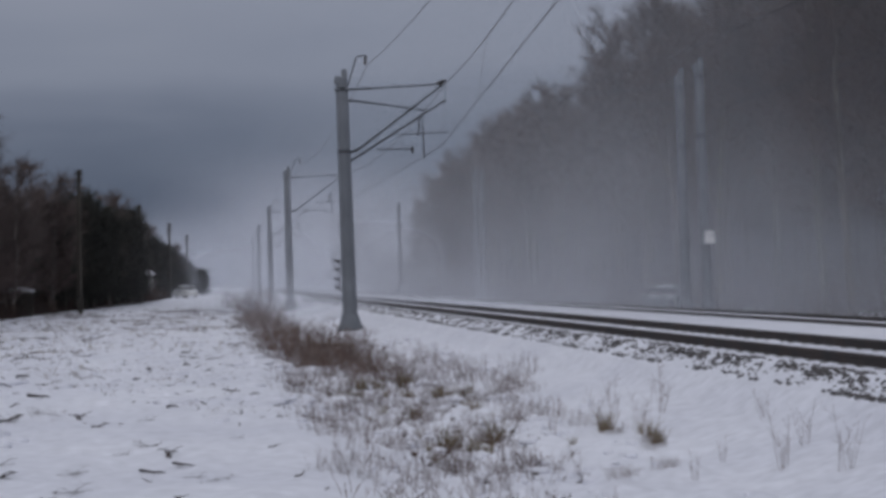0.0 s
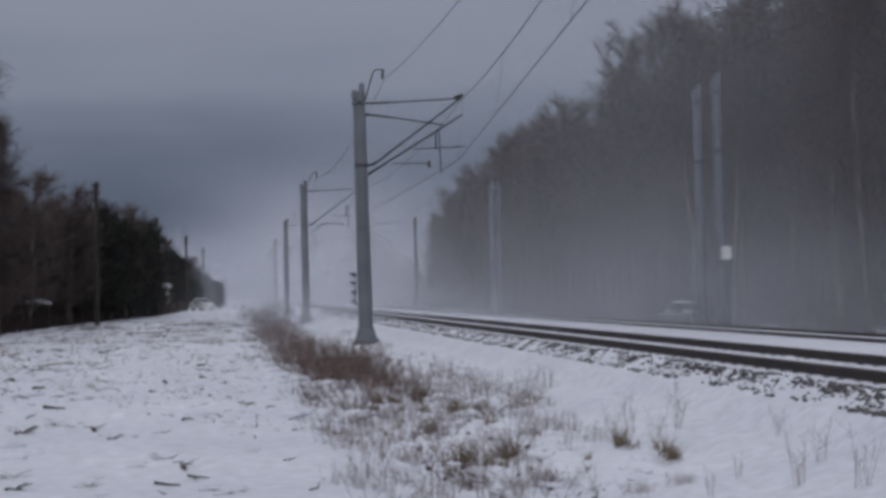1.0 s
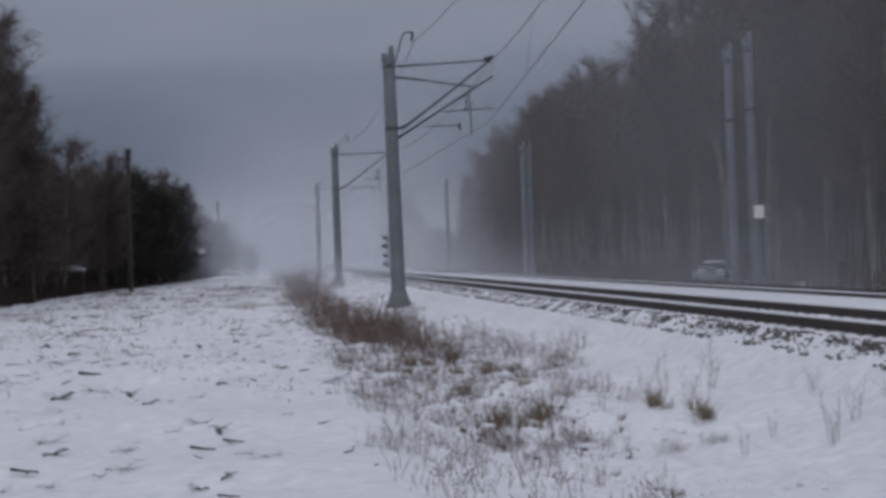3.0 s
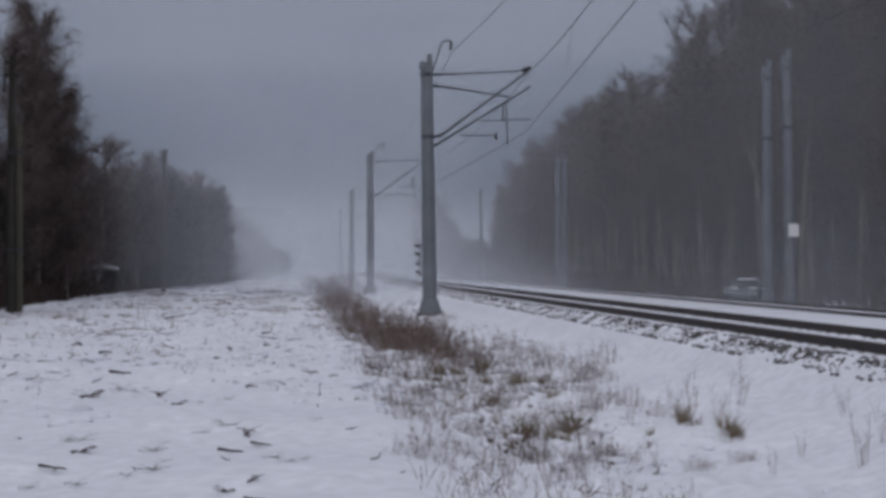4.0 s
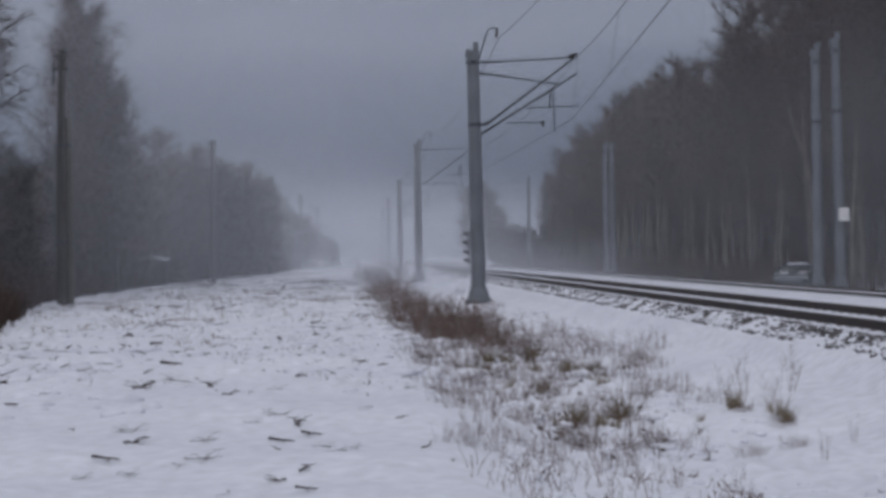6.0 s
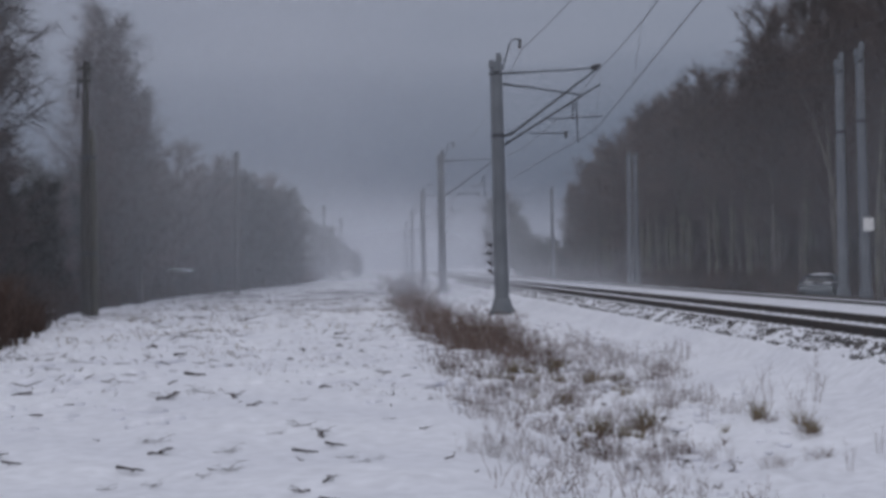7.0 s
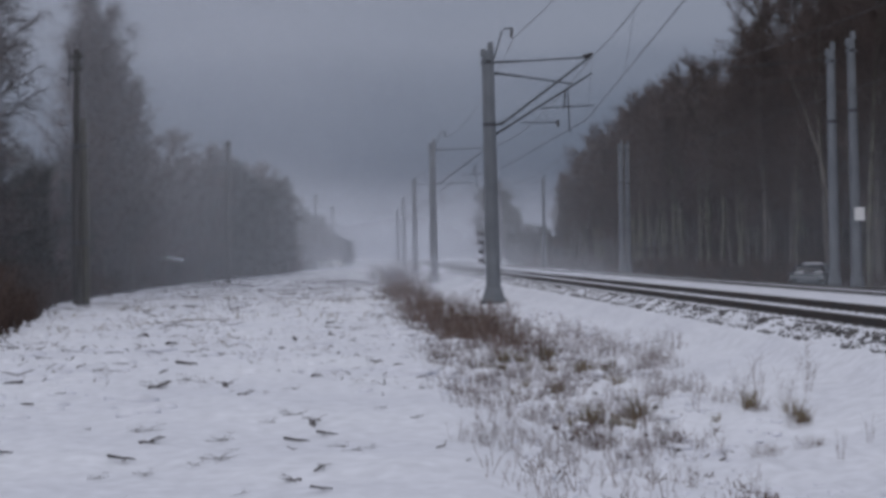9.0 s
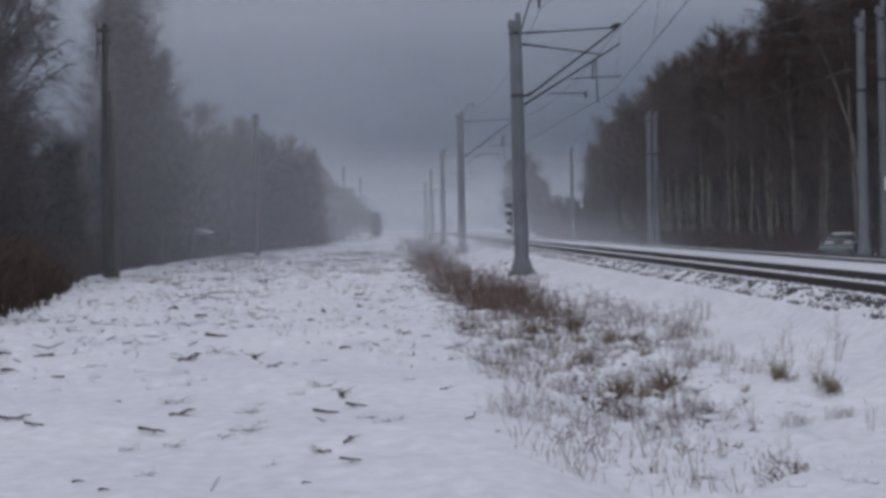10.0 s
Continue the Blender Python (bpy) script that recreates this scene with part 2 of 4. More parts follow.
def make_stones(name, x0, x1, y0, y1, count, size, label, mat=BALLAST, flat=0.55, category="ballast", warp=3.2):
    b = Build()
    made = 0
    while made < count:
        y = y0 + (y1 - y0) * random.random() ** 1.6
        x = rnd(x0, x1)
        if noise.noise((x * warp, y * warp * 0.42, 11.0)) < rnd(-0.35, 0.6):
            continue
        made += 1
        s, z = size * rnd(0.6, 1.5), ground_z(x, y)
        m = pose(x, y, z, rnd(-30, 30), rnd(-30, 30), rnd(0, 360))
        b.box(-s, s, -s * 0.7, s * 0.7, -s * 0.6, s * flat, s * 0.3, m)
    return tagged(new(name, b.mesh(name, mat)), label, category, kind="stuff")


make_stones("ballast_stones", 6.3, 6.98, 14, 130, 5600, 0.022, "dark crushed stones poking out of the snowy ballast shoulder")


# ---- catenary masts ----
def insulator(b, p0, p1, r=0.06, n=5):
    p0, p1 = Vector(p0), Vector(p1)
    pts, rad = [], []
    for i in range(n * 2 + 1):
        pts.append(p0.lerp(p1, i / (n * 2)))
        rad.append(r if i % 2 else r * 0.45)
    b.tube(pts, rad, 8, True)


def make_mast(reach=1, double=True, height=9.35, sign=False, arms=True, rack=True, slim=False, girth=1.0):
    mast = new("catenary_mast")
    b = Build()
    b.tube([(0, 0, 0.3), (0, 0, height)], [0.27 * girth, 0.215 * girth], 12, True)
    part("pole", b, CONCRETE, mast, smooth=False)
    b = Build()
    rings = []
    for z, r in ((-0.5, 0.31), (0.22, 0.30), (0.32, 0.29), (0.38, 0.275)) if slim or sign else ((-0.5, 0.50), (0.22, 0.46), (0.36, 0.38), (0.72, 0.28)):
        rings.append([(r * girth * sx, r * girth * sy, z) for sx, sy in ((-1, -0.7), (-0.7, -1), (0.7, -1), (1, -0.7), (1, 0.7), (0.7, 1), (-0.7, 1), (-1, 0.7))])
    b.loft(rings)
    part("foundation", b, CONCRETE, mast, "concrete foundation with snow around it")
    b = Build()
    b.box(-0.26 * girth, 0.24 * girth, -0.22 * girth, 0.22 * girth, height - 0.45, height - 0.38)
    b.box(-0.27 * girth, -0.05, -0.2 * girth, 0.2 * girth, height - 0.2, height + 0.06, 0.03)
    b.box(0.0, 0.22 * girth, -0.12, 0.12, height, height + 0.32, 0.02)
    part("cap", b, CONCRETE, mast)
    for z in (height - 0.42, height - 2.7):
        b = Build()
        b.tube([(0, 0, z - 0.06), (0, 0, z + 0.06)], [0.245 * girth, 0.245 * girth], 12, True)
        part("clamp", b, STEEL, mast)
    if slim:
        b = Build()
        b.tube([(-0.2, 0, height - 0.35), (-3.8, 0, height - 0.62)], [0.022, 0.018], 5, True)
        part("top_tube", b, STEEL, mast)
        b = Build()
        b.tube([(-0.2, 0, height - 1.0), (-3.3, 0, height - 1.25)], [0.018, 0.015], 5, True)
        part("lower_tube", b, STEEL, mast)
    if arms and not slim:
        r = reach
        b = Build()
        b.tube([(0.22 * r, 0, height - 0.42), (1.1 * r, 0, height - 0.40)], [0.045, 0.045], 6, True)
        b.tube([(1.1 * r, 0, height - 0.40), (3.75 * r, 0, height - 0.30)], [0.032, 0.032], 6, True)
        part("top_tube", b, STEEL, mast)
        b = Build()
        b.tube([(0.22 * r, 0, height - 2.72), (0.6 * r, 0, height - 2.58)], [0.05, 0.06], 6, True)
        b.tube([(0.4 * r, 0, height - 2.72), (3.72 * r, 0, height - 0.32)], [0.05, 0.04], 6, True)
        part("strut", b, STEEL, mast)
        b = Build()
        insulator(b, (3.5 * r, 0, height - 0.28), (3.85 * r, 0, height - 0.18), 0.09)
        part("insulator", b, PORCELAIN, mast)
        if double:
            b = Build()
            b.tube([(0.22 * r, 0.3, height - 0.78), (1.2 * r, 0.3, height - 0.92)], [0.045, 0.045], 6, True)
            b.tube([(1.2 * r, 0.3, height - 0.92), (3.15 * r, 0.3, height - 1.24)], [0.032, 0.032], 6, True)
            part("second_tube", b, STEEL, mast)
            b = Build()
            b.tube([(0.2 * r, 0.3, height - 3.05), (3.85 * r, 0.3, height - 0.86)], [0.05, 0.035], 6, True)
            part("strut", b, STEEL, mast)
        b = Build()
        b.tube([(2.85 * r, 0.3, height - 1.45), (2.8 * r, 0.3, height - 2.15)], [0.03, 0.03], 5, True)
        b.tube([(2.95 * r, 0.3, height - 1.4), (2.98 * r, 0.3, height - 3.0)], [0.025, 0.025], 5, True)
        b.tube([(1.95 * r, 0.3, height - 2.1), (3.9 * r, 0.3, height - 2.05)], [0.022, 0.022], 5, True)
        b.tube([(1.2 * r, 0.3, height - 2.62), (2.55 * r, 0.3, height - 2.64)], [0.022, 0.022], 5, True)
        part("registration_arm", b, STEEL, mast)
        b = Build()
        insulator(b, (2.55 * r, 0.3, height - 2.55), (2.55 * r, 0.3, height - 2.8), 0.07, 3)
        part("insulator", b, PORCELAIN, mast)
        b = Build()
        b.tube([(0.22, 0, height - 0.3), (0.55, 0, height + 0.72), (0.62, 0, height + 0.8), (0.9, 0, height + 0.82), (0.95, 0, height + 0.74)], [0.03] * 5, 6, True)
        part("hook_bracket", b, STEEL, mast)
        b = Build()
        insulator(b, (0.92, 0, height + 0.8), (0.88, 0, height + 0.48), 0.07, 3)
        part("insulator", b, PORCELAIN, mast)
    if rack:
        b = Build()
        b.tube([(-0.34, 0, 1.55), (-0.34, 0, 2.75)], [0.02, 0.02], 5, True)
        for z in (1.6, 2.7):
            b.tube([(-0.2, 0, z), (-0.34, 0, z)], [0.02, 0.02], 5, True)
        part("rack", b, STEEL, mast)
        for z in (1.7, 2.0, 2.35, 2.65):
            b = Build()
            insulator(b, (-0.34, 0, z), (-0.52, 0, z + 0.06), 0.075, 2)
            part("insulator", b, PORCELAIN, mast)
    if sign:
        b = Build()
        b.box(-0.12, 0.29, -0.32, -0.29, 2.53, 3.03, 0.01)
        part("sign_plate", b, SIGN_WHITE, mast, "small white sign plate")
    return mast


near_mast = tagged(make_mast(1), "tall grey concrete catenary mast with double bracket arms", "catenary mast", "catenary masts")
near_mast.matrix_world = pose(4.77, 61.3, -0.06, 0, -0.5, 0)
LEFT_LINE = [(4.80, 113.0), (5.30, 169.0), (5.6, 226.0), (6.0, 283.0)]
plain_mast = tagged(make_mast(1, double=False, rack=False), "grey concrete catenary mast with a bracket arm", "catenary mast", "catenary masts")
plain_mast.matrix_world = pose(4.80, 113.0, -0.03)
for x, y in LEFT_LINE[1:]:
    copy_thing(plain_mast, pose(x, y, 0.0))
right_mast = tagged(make_mast(-1, double=False, rack=False, height=9.0, slim=True, girth=0.74), "grey concrete mast beyond the tracks with thin arms", "catenary mast", "catenary masts")
right_mast.matrix_world = pose(17.86, 63.0, 0.38)
sign_mast = tagged(make_mast(-1, sign=True, arms=False, rack=False, height=9.4, girth=0.74), "grey concrete mast with a small white sign", "catenary mast", "catenary masts")
sign_mast.matrix_world = pose(18.72, 63.0, 0.38, 0, -0.5, 0)
for x, y in ((18.3, 118.0), (18.85, 118.6), (18.45, 170.0), (18.5, 226.0)):
    copy_thing(right_mast, pose(x, y, 0.4))


# ---- wires ----
def make_wire(name, label, pts, sag, r):
    """A wire through the supports, sagging between them."""
    b = Build()
    line = []
    for p, q in zip(pts, pts[1:]):
        p, q = Vector(p), Vector(q)
        for i in range(14):
            t = i / 14
            c = p.lerp(q, t)
            c.z -= sag * 4 * t * (1 - t)
            line.append(c)
    line.append(Vector(pts[-1]))
    b.tube(line, [r] * len(line), 4)
    return tagged(new(name, b.mesh(name, WIRE)), label, "wire", "overhead wires"), line


H1 = 9.35
MY = [6.0, 61.3, 113.0, 169.0, 226.0, 283.0, 340.0]
MX = [4.7, 4.77, 4.80, 5.30, 5.6, 6.0, 6.3]
_, messenger = make_wire("messenger_wire", "dark messenger wire sagging between the bracket arms", [(x + 3.78 - (3.6 if y < 30 else 0), y, H1 - 0.28) for x, y in zip(MX, MY)], 0.75, 0.016)
_, contact = make_wire("contact_wire", "taut dark contact wire above the track", [(8.1 + (0.2 if i % 2 else -0.2) - (3.4 if y < 30 else 0), y, 6.75) for i, y in enumerate(MY)], 0.02, 0.014)
make_wire("feeder_wire", "thin dark feeder wire on the mast tops", [(x + 0.88, y, H1 + 0.42) for x, y in zip(MX, MY)], 0.8, 0.013)
make_wire("messenger_wire", "dark messenger wire over the second track", [(x - 3.78, y, 9.1) for x, y in ((18.0, 8), (17.86, 63), (18.42, 118), (18.45, 170), (18.5, 226))], 0.75, 0.014)
make_wire("contact_wire", "taut contact wire over the second track", [(15.1, y, 6.75) for y in (8, 63, 118, 170, 226)], 0.02, 0.012)
for a in messenger[2:56:4]:
    b = Build()
    low = min(contact, key=lambda c: abs(c.y - a.y))
    b.tube([(0, 0, 0), (low.x - a.x, 0, 6.75 - a.z)], [0.006, 0.006], 3)
    ob = tagged(new("dropper_wire", b.mesh("dropper_wire", WIRE)), "thin dropper wire between messenger and contact wire", "wire", "droppers")
    ob.location = a


# ---- telegraph poles ----
def make_telegraph_pole(prop):
    p = new("telegraph_pole")
    b = Build()
    b.tube([(0.02, 0, -0.4), (0.0, 0, 4.5), (0.06, 0, 9.0)], [0.17, 0.145, 0.12], 9, True)
    part("pole", b, WOOD_POLE, p)
    if prop:
        b = Build()
        b.tube([(0.30, 0.12, -0.4), (0.27, 0.1, 3.5), (0.20, 0.08, 6.6)], [0.15, 0.14, 0.12], 9, True)
        stub = part("prop_post", b, PROP, p, "paler olive-grey prop post strapped to the pole")
        for z in (2.2, 5.6):
            b = Build()
            b.box(-0.17, 0.44, -0.17, -0.13, z - 0.05, z + 0.05)
            part("strap", b, STEEL, stub)
    for z in (8.75, 8.3):
        b = Build()
        b.box(-0.22, 0.3, -0.18, -0.1, z - 0.06, z + 0.06)
        arm = part("crossarm", b, WOOD_POLE, p)
        for x in (-0.18, 0.25):
            b = Build()
            b.tube([(x, -0.14, z + 0.06), (x, -0.14, z + 0.14), (x, -0.14, z + 0.17), (x, -0.14, z + 0.26)], [0.015, 0.02, 0.05, 0.035], 7, True)
            part("insulator", b, PORCELAIN, arm)
    b = Build()
    b.tube([(-0.16, -0.12, 8.6), (-0.22, -0.15, 7.7)], [0.03, 0.05], 5, True)
    part("brace", b, STEEL, p)
    return p


propped_pole = tagged(make_telegraph_pole(True), "weathered dark wooden telegraph pole with a prop post", "telegraph pole", "telegraph poles")
propped_pole.matrix_world = pose(-10.1, 60.0, 0.32, 0, 0.6, 0)
pole = tagged(make_telegraph_pole(False), "weathered dark wooden telegraph pole at the field's edge", "telegraph pole", "telegraph poles")
pole.matrix_world = pose(-8.5, 107.0, 0.3, 0, 0.3, 0)
for x, y in ((-6.95, 155.0), (-5.6, 203.0), (-4.4, 251.0)):
    copy_thing(pole, pose(x, y, 0.3, 0, 0.3, rnd(-4, 4)))


# ---- trees ----
def make_bare_tree(height, bark, seed, limbs=44, spread=0.24, low=0.28, twig_r=0.011, label="", subs=9, twigs=9, twig_mat=None, rise=0.0, droop=0.0):
    random.seed(seed)
    tree = new("bare_tree")
    b = Build()
    pts, x, y = [], 0.0, 0.0
    for i in range(10):
        pts.append(Vector((x, y, height * i / 9 - 0.1)))
        x += rnd(-0.16, 0.16)
        y += rnd(-0.16, 0.16)
    r0 = height * 0.009 + 0.03
    b.tube(pts, [r0 * (1 - i / 9.4) ** 0.85 for i in range(10)], 7)
    part("trunk", b, bark, tree, smooth=True)
    b = Build()

    def at(t):
        k = min(8, int(t * 9))
        return pts[k].lerp(pts[k + 1], t * 9 - k)

    for i in range(limbs):
        t = low + (0.97 - low) * (i + random.random()) / limbs
        a, lean = rnd(0, 2 * math.pi), rnd(0.55, 1.05) * (1.1 - 0.25 * t)
        length = height * spread * (1 - 0.5 * max(0, (t - 0.7) / 0.3) ** 1.3) * rnd(0.55, 1.1)
        d = Vector((math.cos(a) * math.sin(lean), math.sin(a) * math.sin(lean), math.cos(lean)))
        p = at(t)
        line = [p]
        for k in range(3):
            d = (d + Vector((rnd(-0.2, 0.2), rnd(-0.2, 0.2), rnd(-0.12, 0.14) + rise))).normalized()
            line.append(line[-1] + d * length / 3)
        b.tube(line, [0.035, 0.026, 0.018, 0.01], 4)
        for k in range(subs):
            u = rnd(0.2, 1.0) * 3
            j = min(2, int(u))
            q = line[j].lerp(line[j + 1], u - j)
            e = (d + Vector((rnd(-0.9, 0.9), rnd(-0.9, 0.9), rnd(-0.3, 0.6)))).normalized()
            sub = length * rnd(0.25, 0.5)
            mid, tip = q + e * sub * 0.5, q + (e + Vector((rnd(-0.2, 0.2), rnd(-0.2, 0.2), rnd(-0.25, 0.1)))).normalized() * sub
            n = len(b.v)
            w = e.cross(Vector((rnd(-1, 1), rnd(-1, 1), rnd(-1, 1)))).normalized() * 0.018
            b.v += [tuple(q - w), tuple(q + w), tuple(tip)]
            b.f.append((n, n + 1, n + 2))
            for s in range(twigs):
                g = q.lerp(tip, rnd(0.1, 1.0))
                h = (e + Vector((rnd(-1, 1), rnd(-1, 1), rnd(-0.7, 0.6) - droop))).normalized()
                w = h.cross(Vector((rnd(-1, 1), rnd(-1, 1), rnd(-1, 1)))).normalized() * twig_r
                n = len(b.v)
                b.v += [tuple(g - w), tuple(g + w), tuple(g + h * rnd(0.35, 1.0))]
                b.f.append((n, n + 1, n + 2))
    part("crown", b, twig_mat or TWIG, tree)
    return tagged(tree, label, "tree")


def make_conifer(height, seed, width=0.2, label=""):
    random.seed(seed)
    tree = new("conifer_tree")
    b = Build()
    b.tube([(0, 0, -0.1), (0, 0, height * 0.5), (0, 0, height)], [height * 0.014, height * 0.009, 0.02], 7)
    part("trunk", b, BARK_GREY, tree)
    b = Build()
    z = height * 0.06
    while z < height * 0.99:
        t = z / height
        reach = height * width * (1 - t) ** 0.8 * rnd(0.8, 1.1) + 0.12
        for k in range(7 if t < 0.8 else 5):
            a = rnd(0, 2 * math.pi)
            out = Vector((math.cos(a), math.sin(a), 0))
            side = Vector((-out.y, out.x, 0))
            tip = reach * rnd(0.75, 1.1)
            for s in range(9):
                u = (s + rnd(0, 1)) / 9
                c = Vector((0, 0, z)) + out * tip * u + Vector((0, 0, -0.28 * tip * u + 0.12 * tip * u * u))
                wdt = tip * 0.30 * (1.05 - u) + 0.07
                for sg in (-1, 1):
                    e = c + side * sg * wdt * rnd(0.6, 1.2) + out * wdt * 0.7 + Vector((0, 0, rnd(-0.22, 0.0)))
                    w = rnd(0.05, 0.12)
                    n = len(b.v)
                    b.v += [tuple(c - out * w), tuple(c + out * w + Vector((0, 0, 0.04))), tuple(e), tuple(c + Vector((0, 0, -0.14)))]
                    b.f += [(n, n + 1, n + 2), (n, n + 2, n + 3)]
        z += height * 0.028
    part("crown", b, NEEDLE, tree)
    return tagged(tree, label, "tree")


def place_trees(kinds, spots):
    """The first use of a kind takes the original, further ones are copies."""
    used = set()
    for kind, x, y, turn, size in spots:
        src = kinds[kind]
        m = pose(x, y, ground_z(x, y) - 0.05, rnd(-1.5, 1.5), rnd(-1.5, 1.5), turn)
        if kind not in used:
            used.add(kind)
            src.matrix_world = m @ Matrix.Scale(size, 4)
            src.scale = (size, size, size)
        else:
            src_scale = src.scale.copy()
            src.scale = (size, size, size)
            copy_thing(src, m)
            src.scale = src_scale


BIRCH = "bare pale-barked birch in the trackside wood"
ALDER = "bare grey-brown tree in the trackside wood"
kinds = {
    "b0": make_bare_tree(18.5, BARK_BIRCH, 11, 59, 0.19, 0.30, 0.012, BIRCH, 10, 13),
    "b1": make_bare_tree(17.0, BARK_BIRCH, 12, 54, 0.20, 0.32, 0.012, BIRCH, 10, 13),
    "a0": make_bare_tree(18.0, BARK_GREY, 13, 65, 0.21, 0.16, 0.012, ALDER, 10, 13),
    "a1": make_bare_tree(16.0, BARK_GREY, 14, 62, 0.23, 0.13, 0.012, ALDER, 10, 13),
    "a2": make_bare_tree(19.0, BARK_GREY, 15, 67, 0.18, 0.2, 0.012, ALDER, 10, 13),
    "b2": make_bare_tree(14.5, BARK_BIRCH, 19, 34, 0.15, 0.42, 0.011, "slender pale birch at the wood's edge", 9, 11),
    "t0": make_bare_tree(13.2, BARK_GREY, 16, 84, 0.215, 0.06, 0.009, "tall bare birch with fine twigs beside the field", 13, 12, None, 0.12, 0.6),
    "t1": make_bare_tree(8.6, BARK_GREY, 17, 50, 0.26, 0.10, 0.012, "bushy bare tree beside the snowy field"),
    "t2": make_bare_tree(7.6, BARK_GREY, 18, 80, 0.30, 0.04, 0.02, "dense dark thicket tree beside the snowy field", 9, 10, THICKET),
    "c0": make_conifer(9.0, 21, 0.24, "dark green spruce at the edge of the field"),
    "c1": make_conifer(10.5, 22, 0.19, "slender dark spruce at the edge of the field"),
    "s0": make_conifer(11.5, 23, 0.24, "dark tall spruce deep in the wood"),
}
random.seed(5)
spots = []
y = 47.0
while y < 198:
    end = 0.95 - 0.07 * smooth(108, 140, y) - 0.10 * smooth(150, 198, y)
    spots.append((random.choice(["b0", "b1", "a0", "a1", "a2"]), 24.8 + rnd(-1.2, 1.2), y, rnd(0, 360), rnd(0.82, 1.0) * end))
    spots.append((random.choice(["b0", "a0", "a2", "a1"]), 28.5 + rnd(-1.5, 1.5), y + rnd(-1, 1), rnd(0, 360), rnd(0.88, 1.02) * end))
    spots.append((random.choice(["a0", "a2", "a1", "a1"]), 33.0 + rnd(-2, 2), y + rnd(-1, 1), rnd(0, 360), rnd(0.85, 1.0) * end))
    if y > 66 and random.random() < 0.4:
        spots.append(("b2", 23.4 + rnd(-0.6, 0.6), y + rnd(-1.2, 1.2), rnd(0, 360), rnd(0.8, 1.05) * end))
    if 66 < y < 130:
        spots.append((random.choice(["s0", "a1"]), 38.5 + rnd(-2, 2), y + 8 + rnd(-1, 1), rnd(0, 360), rnd(0.85, 1.0)))
    y += rnd(2.5, 3.7)
# the dark back of the wood
y = 70.0
while y < 205:
    spots.append((random.choice(["s0", "s0", "a1"]), 42 + rnd(-2, 2), y, rnd(0, 360), rnd(0.7, 0.85)))
    y += rnd(2.4, 3.4)
# lower trees past the wood's end
for kind, x, y, s in (("t2", 20.2, 262, 1.55), ("t2", 21.8, 266, 1.45), ("t2", 23.2, 266, 1.15), ("t2", 24.0, 262, 0.9), ("t2", 25.6, 258, 0.75), ("t2", 27.0, 252, 0.7), ("t2", 24.6, 240, 0.6),
                      ("t2", 26.0, 236, 0.62), ("t2", 27.4, 232, 0.6), ("t2", 25.2, 224, 0.5), ("t2", 24.2, 206, 0.62), ("t2", 26.0, 210, 0.7), ("t2", 27.8, 204, 0.8), ("t2", 24.6, 200, 0.5), ("t2", 29.5, 210, 0.8), ("t2", 23.4, 246, 0.6), ("t2", 21.8, 250, 0.6), ("a1", 34, 280, 0.5), ("a1", 20.8, 268, 0.76)):
    spots.append((kind, x, y, rnd(0, 360), s))


def tree_line(y):
    """How far to the side the trees by the field stand."""
    return -12.9 + 5.0 * smooth(85, 150, y) + 0.8 * smooth(150, 250, y)


# beside the field: a tall birch pair, then a dense dark thicket
LEFT = [("t0", -12.7, 78, 0.9), ("t0", -12.2, 80, 1.03), ("t0", -12.8, 84, 0.86), ("t0", -11.1, 82, 0.74), ("t0", -12.9, 55, 1.08), ("t0", -14.2, 58, 1.1), ("t0", -13.4, 51, 1.0),
        ("t1", -10.6, 112, 1.0), ("t1", -10.9, 114, 0.9), ("t1", -12.0, 92, 0.85), ("t1", -11.4, 97, 0.98),
        ("t2", -7.4, 200, 0.95), ("t0", -8.0, 206, 0.72), ("t2", -6.6, 212, 0.9), ("t2", -6.2, 224, 0.86), ("t1", -6.0, 232, 0.86), ("t2", -5.6, 242, 0.8), ("t2", -5.1, 254, 0.74),
        ("c1", -5.4, 262, 0.7), ("t2", -4.5, 268, 0.68), ("t2", -4.0, 282, 0.62), ("t2", -3.3, 298, 0.58), ("t2", -2.4, 316, 0.55), ("t2", -2.0, 232, 0.48), ("t2", -1.7, 238, 0.45), ("t2", -4.6, 226, 0.5), ("t2", -5.2, 220, 0.5)]
y = 50.0
while y < 168:
    tall = 0.62 if y < 76 else 0.9 if y < 118 else 0.98
    LEFT.append((random.choice(["t2", "t2", "t2", "t1"]), tree_line(y) + rnd(-0.8, 0.5), y, (tall if y < 162 else 0.85) * rnd(0.86, 1.04)))
    LEFT.append((random.choice(["t2", "c0", "t2"]), tree_line(y) - 2.4 + rnd(-0.8, 0.8), y, tall * rnd(0.75, 0.95)))
    y += rnd(2.6, 3.8)
spots += [(k, x, y, rnd(0, 360), s if y < 199 else s * 0.92) for k, x, y, s in LEFT]
place_trees(kinds, spots)


